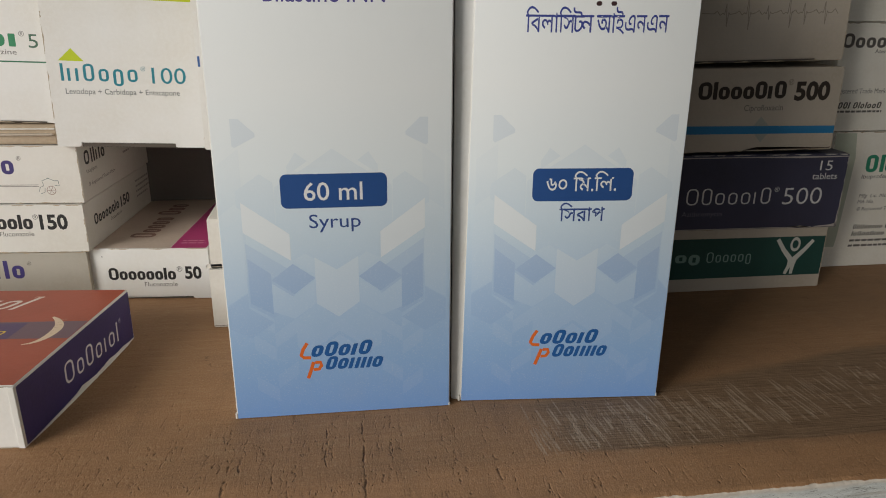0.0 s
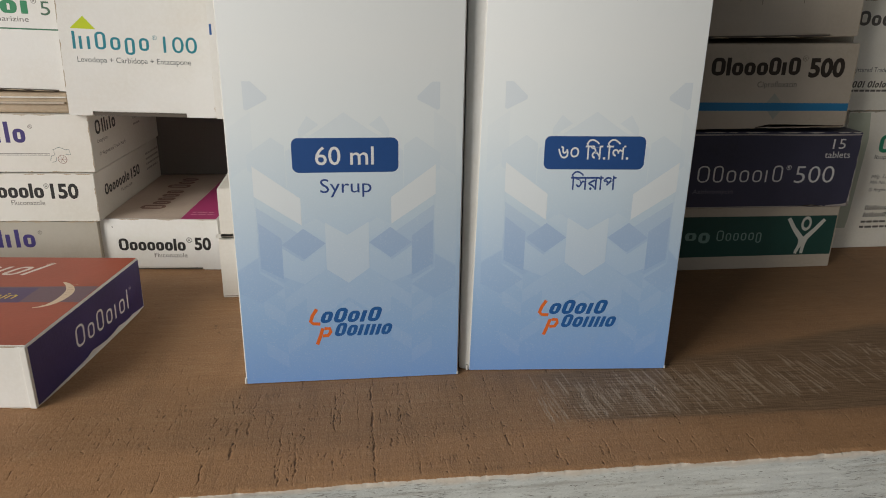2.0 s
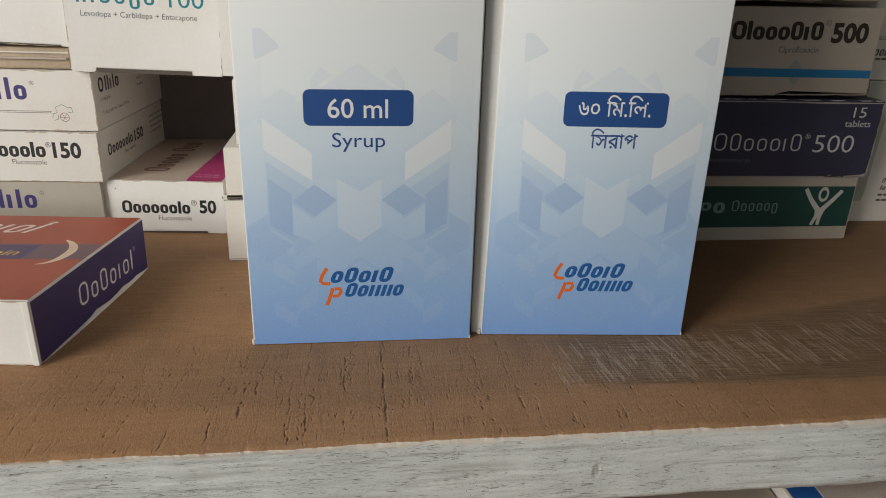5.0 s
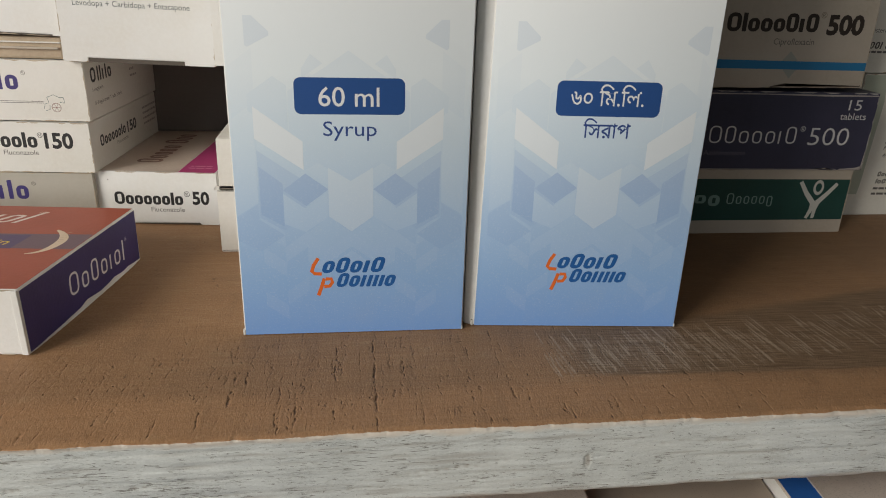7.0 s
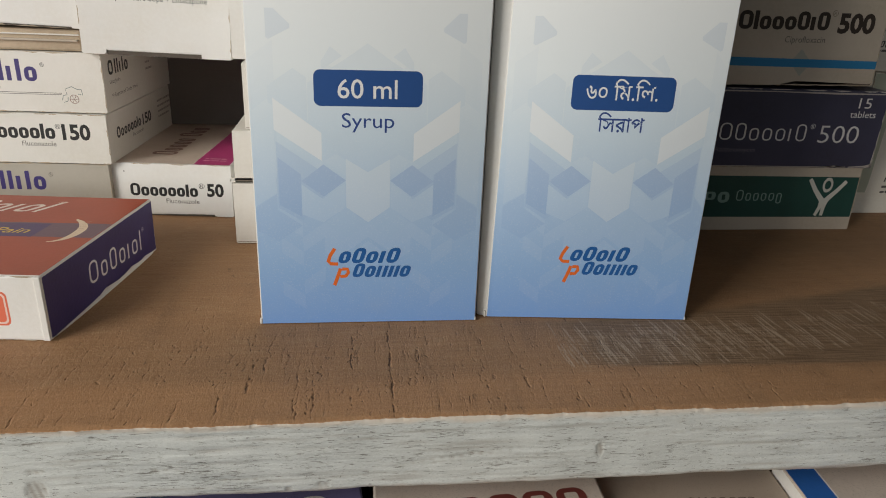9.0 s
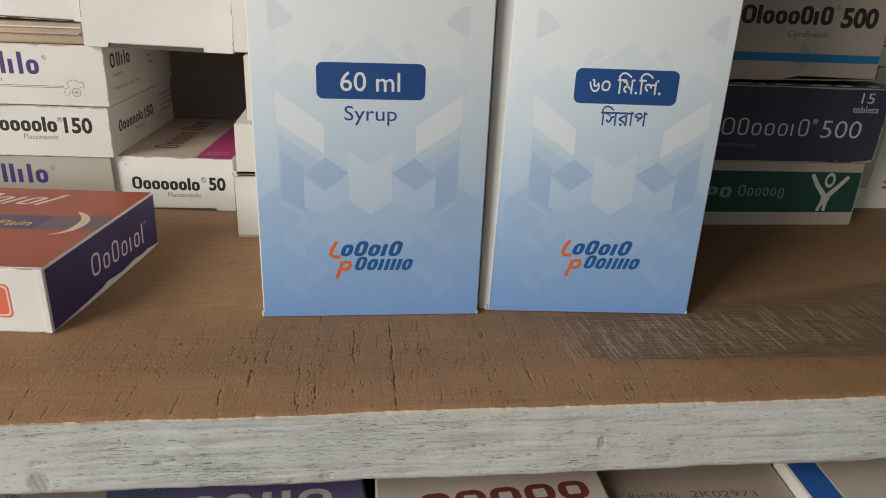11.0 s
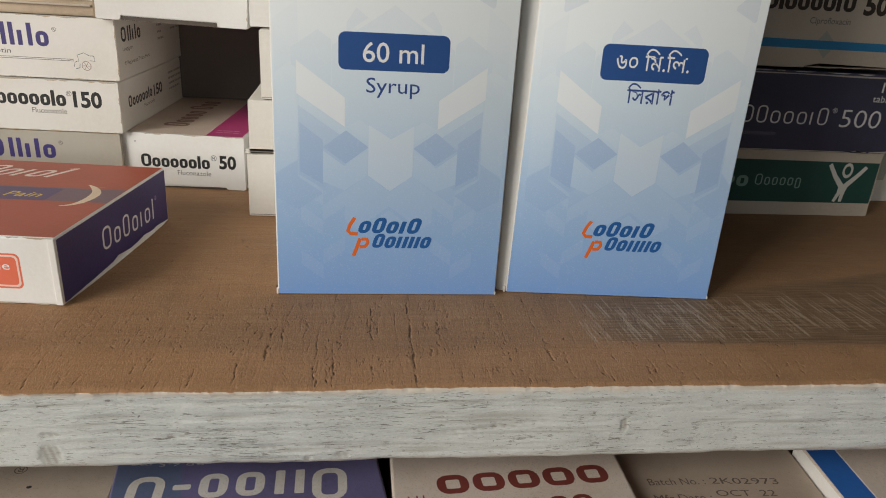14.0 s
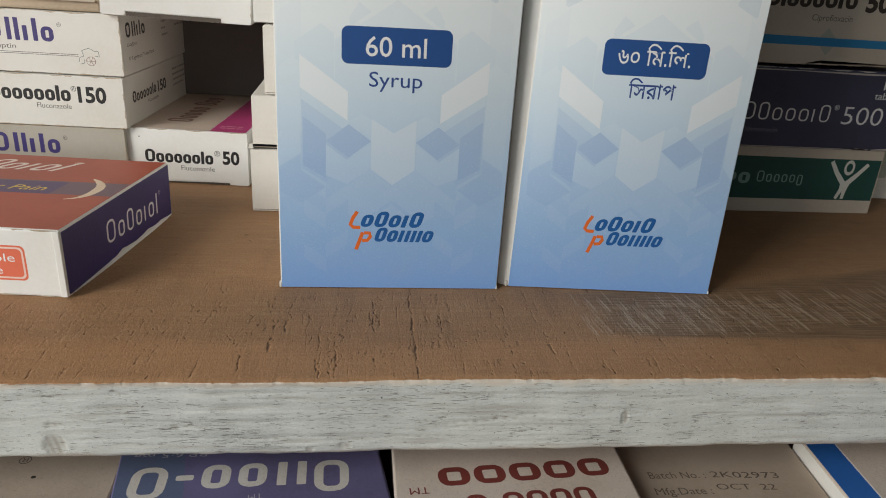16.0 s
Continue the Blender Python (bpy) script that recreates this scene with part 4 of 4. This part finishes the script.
five = Carton("tablet_carton", "white tablet carton with green print on top of the stack", (PAD, 76, 40), stack_at(-83.6, 225.0, 58.1 + PAD * math.sin(radians(1.6)), -3), -3, tip=1.6, body=WHITE, front=WHITE, tabs=(-1, PAD - 2.5), slit=0.7)
five.bars("Clxxxn", PAD - 37, PAD - 7.4, 21.9, 3.6, ink((0.02, 0.23, 0.10)), gap=0.18, weight=0.34)
five.text("\u00ae", PAD - 7.0, 24.8, 1.5, GREY_INK)
five.text("5", PAD - 4.6, 21.7, 4.0, ink((0.06, 0.14, 0.09)), wide=2.7)
five.text("Flunarizine", PAD - 20.4, 19.7, 1.5, GREY_INK, wide=12.2)
five.put("green_rule", [[(4, 17.5), (PAD - 0.2, 17.5), (PAD - 0.2, 17.9), (4, 17.9)]], ink((0.03, 0.16, 0.08)))
# an added carton, dark grey to keep the gap dark, carries the one jutting out above it
Carton("plain_carton", "added dark grey support carton deep in the gap", (34, 30, 32.0), (-78.0, 285.0, 17.7), 0.0, body=card("dark_grey_board", (0.15, 0.135, 0.125), 0.7), front=card("dark_grey_board", (0.15, 0.135, 0.125), 0.7), group="plain cartons")
jut = Carton("tablet_carton", "white levodopa carton jutting out over a dark gap", (42.6, 94, 52), (-83.2, 222.0, 51.6), 0.0, tip=1.6, body=WHITE, front=WHITE, tabs=(6.9, 34.0), slit=1.5)
jut.bars("lnndxgx", 3.0, 25.4, 19.4, 3.6, TEAL_INK, gap=0.3, weight=0.20)
jut.text("\u00ae", 25.8, 22.6, 1.3, TEAL_INK)
jut.text("100", 28.8, 19.1, 4.8, TEAL_INK, wide=9.6)
jut.put("lime_triangle", [[(3.3, 25.1), (10.3, 25.0), (7.1, 28.6)]], LIME_INK)
jut.text("Levodopa + Carbidopa + Entacapone", 4.4, 15.7, 1.65, ink((0.07, 0.09, 0.09)), wide=31.9)
jut.put("lime_band", [[(23.9, 42.4), (42.4, 42.2), (42.4, 50), (23.9, 50)]], LIME_INK)
fifty = Carton("tablet_carton", "white fluconazole carton with a pink stripe on its top", (40.2, 70, 17.5), (-83.6, 227.8, 0.05), -5.4, body=WHITE, front=WHITE, tabs=(-1.0, 34.0), slit=0.9)
fifty.bars("Cxxxxxlx", 7.4, 29.2, 6.7, 3.0, BLACK_INK, gap=0.10, weight=0.34)
fifty.text("\u00ae", 29.5, 9.5, 1.8, BLACK_INK)
fifty.text("50", 32.0, 7.1, 4.2, BLACK_INK, wide=5.4, bold=0.035)
fifty.text("Fluconazole", 18.7, 4.4, 1.6, GREY_INK, wide=10.6)
# tan print on the top stands for the shade under the jutting carton
fifty.put("shaded_top", [[(0.5, 0.5), (28.1, 0.5), (28.1, 69), (0.5, 69)]], card("shaded_top_board", (0.60, 0.50, 0.42), 0.7, 0.2, 0.3), "top", 1)
fifty.put("pink_stripe", [[(28.2, 0.4), (39.6, 0.4), (39.6, 69), (28.2, 69)]], ink((0.48, 0.06, 0.20)), "top", 1)
fifty.bars("Cxxxx Cxx", 19.0, 62.0, 11.0, 6.0, ink((0.22, 0.11, 0.08)), "top", lift=2, turn=90, weight=0.32)
fifty.small_print([(30, 38, 5, 0.9), (30, 37, 7.4, 0.9)], ink((0.70, 0.30, 0.42)), "top", 2)
fifty.put("fly_speck", [rounded(6.0, 14.5, 6.4, 14.9, 0.2, 3)], BLACK_INK)

# ---- plain white cartons half hidden behind the syrup ----
for k, (x, y, z, high, deep) in enumerate(((-39.3, 200.5, 0.05, 18.6, 60), (-38.6, 201.0, 18.75, 15.2, 60), (-34.8, 201.5, 34.1, 18.6, 60))):
    pc = Carton("plain_carton", "plain white carton end in a short stack", (42, deep, high), (x, y, z), 0.0, tip=(0, 0.3, 0)[k], body=CREAM, front=CREAM, tabs=(-1, 30) if k == 1 else None, group="plain cartons")
    pc.put("fold_line", [[(0.3, 0.5), (38, 0.5), (38, 0.75), (0.3, 0.75)]], ink((0.30, 0.26, 0.22)))
top_plain = Carton("plain_carton", "white carton with a blue tick behind the syrup", (40, 60, 42), (-37.6, 205.0, 53.0), 0.0, tip=0.0, body=WHITE, front=WHITE, group="plain cartons")
top_plain.put("blue_tick", [[(0.4, 23.0), (1.0, 23.0), (1.0, 25.8), (0.4, 25.8)]], ink((0.04, 0.12, 0.34)))

# ---- the shaded stack on the other side ----
R0 = 88.0
eye_drop = Carton("capsule_carton", "white capsule carton with a dark green band", (75.6, 70, 22.2), (R0, 210.6, 0.05), 0.0, body=SHADED_CARD, front=SHADED_CARD)
eye_drop.put("green_band", [[(0.3, 4.8), (75.2, 4.7), (75.3, 18.6), (0.3, 19.2)]], GREEN_DARK)
eye_drop.bars("hxnxg", 9, 31.0, 10.7, 2.8, ink((0.20, 0.32, 0.29)), lift=2, gap=0.16)
eye_drop.bars("Cxxxxg", 32.6, 49.4, 10.4, 2.7, ink((0.24, 0.36, 0.33)), lift=2, gap=0.3, weight=0.16)
CHEER = ink((0.62, 0.62, 0.57))
for arm in ([(58.0, 17.9), (60.6, 14.0), (63.6, 10.6), (63.4, 8.2), (62.2, 5.2)], [(71.0, 17.2), (68.2, 13.9), (65.2, 10.8), (64.7, 8.2), (64.5, 5.2)]):
    eye_drop.put("cheering_limb", [thick_line(arm, [1.3, 1.5, 1.9, 1.4, 1.1])], CHEER, lift=3 if arm[0][0] < 60 else 4)
for k in range(16):
    q0, q1 = k * 0.3927, (k + 1) * 0.3927 + 0.02
    ring = [(64.6 + r * 0.72 * math.cos(q), 15.9 + r * math.sin(q)) for r, q in ((2.6, q0), (2.6, q1), (1.5, q1), (1.5, q0))]
    if k == 0:
        ring_parts = []
    ring_parts.append(ring)
eye_drop.put("cheering_ring", ring_parts, CHEER, lift=3)
navy = Carton("tablet_carton", "navy blue azithromycin carton with scuffed white edges", (78.2, 70, 25.3), (R0 - 0.4, 210.0, 22.35), 0.0, tip=0.4, body=NAVY, front=NAVY, bevel=0.35)
PALE_GREY = ink((0.66, 0.66, 0.66))
navy.bars("Cdxxxnh", 22.6, 53.2, 8.8, 4.0, PALE_GREY, lift=2, gap=0.28, weight=0.13)
navy.text("\u00ae", 53.6, 12.8, 1.7, PALE_GREY, lift=2)
navy.text("500", 57.0, 8.4, 6.0, PALE_GREY, wide=13.9, lift=2, bold=-0.008)
navy.text("15", 68.4, 19.8, 3.4, PALE_GREY, wide=4.4, lift=2)
navy.text("tablets", 66.2, 16.8, 2.2, PALE_GREY, wide=8.9, lift=2)
navy.text("Azithromycin", 22.3, 5.0, 1.6, ink((0.17, 0.17, 0.22)), wide=13.9, lift=2)
SCUFF = ink((0.42, 0.38, 0.36))
navy.put("scuffed_edge", [[(20, 24.1), (40, 24.3), (60, 24.0), (77.9, 24.25), (78.0, 24.55), (20, 24.55)], [(77.4, 0.6), (77.9, 0.4), (78.05, 8), (77.75, 6)],
                          [(70, 0.25), (74, 0.4), (77.8, 0.3), (77.8, 1.6), (75.5, 1.0), (70, 0.6)], [(60, 0.25), (63, 0.25), (65, 1.0), (66, 0.25), (69, 0.3), (69, 0.6), (60, 0.5)], [(20, 0.25), (60, 0.3), (60, 0.55), (20, 0.5)]], SCUFF, lift=2)
flox = Carton("tablet_carton", "white ciprofloxacin carton with a blue stripe", (70.8, 70, 26.2), (R0 + 0.2, 210.3, 48.0), 0.0, tip=-0.5, body=SHADED_CARD, front=SHADED_CARD)
DARK_BROWN = ink((0.035, 0.025, 0.02))
flox.bars("Clxxxhnd", 22.6, 52.2, 16.7, 3.9, DARK_BROWN, gap=0.10, weight=0.34)
flox.text("\u00ae", 52.4, 20.8, 1.8, ink((0.20, 0.16, 0.13)))
flox.text("500", 55.0, 16.2, 5.6, DARK_BROWN, wide=12.0, bold=0.04)
flox.text("Ciprofloxacin", 38.6, 13.0, 1.9, GREY_INK, wide=13.1)
flox.put("grey_diamond", [[(45.6, 2.9), (48.8, 7.0), (44.8, 11.1), (41.7, 7.2)]], ink((0.36, 0.37, 0.33)), lift=1)
flox.put("blue_stripe", [[(0.2, 6.2), (70.6, 5.3), (70.6, 7.7), (0.2, 8.9)]], ink((0.025, 0.20, 0.42)), lift=2)
flox.put("scuffed_edge", [[(40, 0.2), (44, 0.5), (44.6, 1.4), (45.2, 0.4), (70, 0.3), (70.3, 1.0), (69.6, 0.7), (46, 0.7), (40, 0.5)]], ink((0.12, 0.09, 0.07)), lift=2)
pulse = Carton("tablet_carton", "white carton with a printed heart trace on a fine grid", (69.0, 70, 34), (R0 + 0.4, 210.6, 75.4), 0.0, tip=-1.2, body=SHADED_CARD, front=SHADED_CARD, tabs=(2, 60), slit=0.9)
trace = [(21, 14.6)]
rng = random.Random(5)
for u, up, down in ((29.0, 17.2, 10.6), (36.0, 20.5, 9.6), (42.4, 16.6, 12.4), (49.4, 21.0, 9.9), (54.2, 17.2, 10.9), (61.0, 17.6, 10.8)):
    trace += [(u - 4.2, 14.4 + rng.uniform(-0.4, 0.3)), (u - 3.2, 15.2), (u - 2.2, 14.0), (u - 1.4, 14.6), (u - 0.8, 14.2), (u - 0.35, up), (u + 0.1, down), (u + 0.5, 14.8), (u + 0.9, 14.2)]
trace += [(63.0, 14.2), (64.0, 15.4), (65.2, 13.8)]
pulse.put("heart_trace", [thick_line([a, b], 0.22) for a, b in zip(trace, trace[1:])], ink((0.27, 0.23, 0.19)), lift=2)
grid = [[(u, 3), (u + 0.07, 3), (u + 0.07, 33), (u, 33)] for u in np.arange(20, 68, 2.0)] + [[(20, v), (68, v), (68, v + 0.07), (20, v + 0.07)] for v in np.arange(3, 33, 2.0)]
tagged(pulse.put("fine_grid", grid, ink((0.46, 0.41, 0.36)), lift=1), kind="stuff")

# ---- the far cartons at the end of the shelf ----
far_low = Carton("tablet_carton", "white ibuprofen carton with green print", (62, 60, 50.8), (173.0, 228.2, 0.05), 0.0, body=FAR_CARD, front=FAR_CARD)
GREEN_INK, FINE = ink((0.03, 0.25, 0.15)), ink((0.11, 0.10, 0.09))
far_low.put("pale_green_field", [[(0.3, 8), (7.4, 8), (7.9, 11.7), (8.7, 26.9), (9.4, 41.4), (8.2, 50.4), (0.3, 50.4)]], ink((0.47, 0.51, 0.42)), lift=1)
far_low.bars("Clxxxx", 13.6, 40, 36.1, 4.6, GREEN_INK, lift=2, gap=0.2, weight=0.34)
far_low.text("Ibuprofen", 13.3, 33.8, 1.6, FINE, wide=10.5, lift=2)
far_low.text("Mfg. Lic. No.", 13.7, 26.7, 1.4, FINE, wide=11.5, lift=2, shear=0.2)
far_low.text("MA No.", 13.6, 24.5, 1.4, FINE, wide=6.4, lift=2, shear=0.2)
far_low.text("\u00ae Registered Trade Mark", 13.8, 21.8, 1.3, FINE, wide=20, lift=2, shear=0.2)
far_low.bars("hxhxxxxx hxxxx", 13.6, 34, 14.7, 1.3, FINE, lift=2, gap=0.2, lean=0.2)
far_low.bars("lxhxxhnxx", 13.5, 27, 12.0, 1.3, FINE, lift=2, gap=0.2, lean=0.2)
far_low.small_print([(13.4, 34, 9.8, 0.8), (13.2, 30, 7.8, 0.8)], GREY_INK, lift=2)
far_mid = Carton("tablet_carton", "white atenolol carton with heavy black print", (64, 60, 36.6), (168.6, 228.0, 51.1), 0.0, body=FAR_CARD, front=FAR_CARD)
far_mid.bars("Cxxxnxl", 0.4, 25.0, 28.4, 3.4, FINE, gap=0.14)
far_mid.text("Atenolol", 13.1, 26.6, 1.4, FINE, wide=8)
far_mid.text("Registered Trade Mark", 0.5, 13.2, 1.7, GREY_INK, wide=19.7)
far_mid.bars("hhl hlxlxxh", 2.8, 19.4, 8.0, 1.6, FINE, gap=0.2, lean=0.2)
far_mid.small_print([(2.5, 20, 6.6, 0.7)], GREY_INK)
Carton("tablet_carton", "plain shaded white carton on the far stack", (64, 60, 30), (169.6, 228.4, 87.9), 0.0, body=FAR_CARD, front=FAR_CARD)

# ---- cartons on the board below, seen from above under the edge ----
FLOOR_LOW = -117.95


def low_carton(label, size, at, yaw, body):
    return Carton("lying_carton", label, size, (*at, FLOOR_LOW), yaw, body=body, bevel=0.5, group="cartons on the lower board")


H26 = -26.0 - FLOOR_LOW
dusty = low_carton("dusty kraft carton with small printed rings", (90, 110, H26 - 0.6), (-143.5, 92, ), 3.0, KRAFT)
dusty.text("\u00ae", 72, 27.6, 2.4, FINE, "top", turn=180)
dusty.put("printed_dot", [rounded(73.6, 20.6, 74.6, 21.4, 0.4, 3)], BLACK_INK, "top")
dusty.bars("hxx xhxx", 50, 84, 35.5, 3.4, FINE, "top")
tablets = low_carton("purple tablet carton with large pale print", (52.4, 105, H26), (-51.5, 92.2), 8.2, PURPLE)
PALE_PRINT = card("speckled_pale_print", (0.62, 0.61, 0.58), 0.7, 0.12, 0.9)
tablets.put("blue_side_field", [[(0.4, 0.4), (14.0, 0.4), (9.4, 104), (0.4, 104)]], card("grey_blue_print", (0.115, 0.15, 0.26), 0.5, 0.2, 0.4), "top", 1)
tablets.bars("Cnnxx-C", 46.4, 46.4 + 44.0, 21.2, 7.0, PALE_PRINT, "top", lift=2, gap=0.22, turn=174, weight=0.26, rise=1.34)
tablets.text("BP 6\u00b75 mg", 17.2, 28.6, 1.5, ink((0.42, 0.42, 0.46)), "top", wide=14.5, turn=173, lift=2)
tablets.text("TM", 28.0, 14.0, 1.5, ink((0.42, 0.42, 0.46)), "top", turn=180, lift=2)
speckled = low_carton("speckled pale carton with heavy red print", (49.6, 105, H26), (-0.2, 92), 0.0, KRAFT_PALE)
RED_PRINT = card("worn_red_print", (0.195, 0.045, 0.038), 0.6, 0.25, 0.3)
speckled.bars("CCCCC", 46.0, 83.6, 26.9, 4.0, RED_PRINT, "top", lift=1, gap=0.14, turn=184, weight=0.3)
speckled.bars("CCCC C", 40.5, 67.5, 18.0, 4.0, RED_PRINT, "top", lift=1, gap=0.14, turn=184, weight=0.3)
speckled.text("TM", 7.0, 18.8, 2.0, RED_PRINT, "top", turn=184, wide=4.0)
batch = low_carton("brown carton stamped with batch and date", (58, 100, -29.5 - FLOOR_LOW), (32.1, 63.4), -3.4, card("brown_carton_board", (0.45, 0.375, 0.30), 0.7, 0.2, 0.4))
STAMP = ink((0.13, 0.105, 0.085))
batch.text("Batch No. :", 20.3, 53.7, 2.2, STAMP, "top", wide=12.8, turn=2.9)
batch.text("2K02973", 34.4, 54.6, 2.0, STAMP, "top", wide=15.4, turn=0.5)
batch.text("Mfg.Date :", 20.2, 48.6, 2.2, STAMP, "top", wide=12.7, turn=3.4)
batch.text("OCT  22", 34.2, 50.7, 1.9, STAMP, "top", wide=13.3, turn=1.4)
batch.put("scratch", [thick_line([(34, 74), (34.6, 71)], 0.15), thick_line([(35.5, 74.5), (36.2, 71.5)], 0.2), thick_line([(16, 64.5), (18, 65.6), (20, 65)], 0.12)], ink((0.66, 0.60, 0.52)), "top", 2)
blue_edge = low_carton("pale carton with a bright blue edge stripe", (70, 70, H26), (90.2, 56.1), -3.4, KRAFT_PALE)
blue_edge.put("blue_stripe", [[(0.4, 0.4), (7.3, 0.4), (7.3, 69.6), (0.4, 69.6)]], ink((0.03, 0.15, 0.52)), "top", 1)
blue_edge.put("pale_rule", [[(7.3, 0.4), (7.7, 0.4), (7.7, 69.6), (7.3, 69.6)]], WHITE_INK, "top", 1)
blue_edge.put("white_side", [[(0.4, 0.4), (69.6, 0.4), (69.6, H26 - 0.5), (0.4, H26 - 0.5)]], WHITE, "left", 1)

# ---- rubbed edges ----
RUBBED, RUBBED_PALE = card("rubbed_carton_edge", (0.47, 0.39, 0.29), 0.7, 0.3), card("rubbed_pale_edge", (0.50, 0.47, 0.45), 0.7, 0.3)
for k, (carton, tone, sides) in enumerate(((stack_low, RUBBED, ("top", "right")), (stack_mid, RUBBED, ("top", "right", "bottom")), (stack_top, RUBBED, ("top", "right", "bottom")), (five, RUBBED, ("right", "bottom")),
                                           (jut, RUBBED, ("left", "right")), (fifty, RUBBED, ("top", "left")), (flox, RUBBED, ("top", "right", "bottom")), (pulse, RUBBED, ("right", "bottom")),
                                           (eye_drop, RUBBED, ("top", "right")), (navy, RUBBED_PALE, ("right", "top")), (far_low, RUBBED, ("top", "left")), (far_mid, RUBBED, ("top", "bottom")), (oc, RUBBED, ("top", "right", "bottom")))):
    carton.wear(tone, 40 + k, sides)
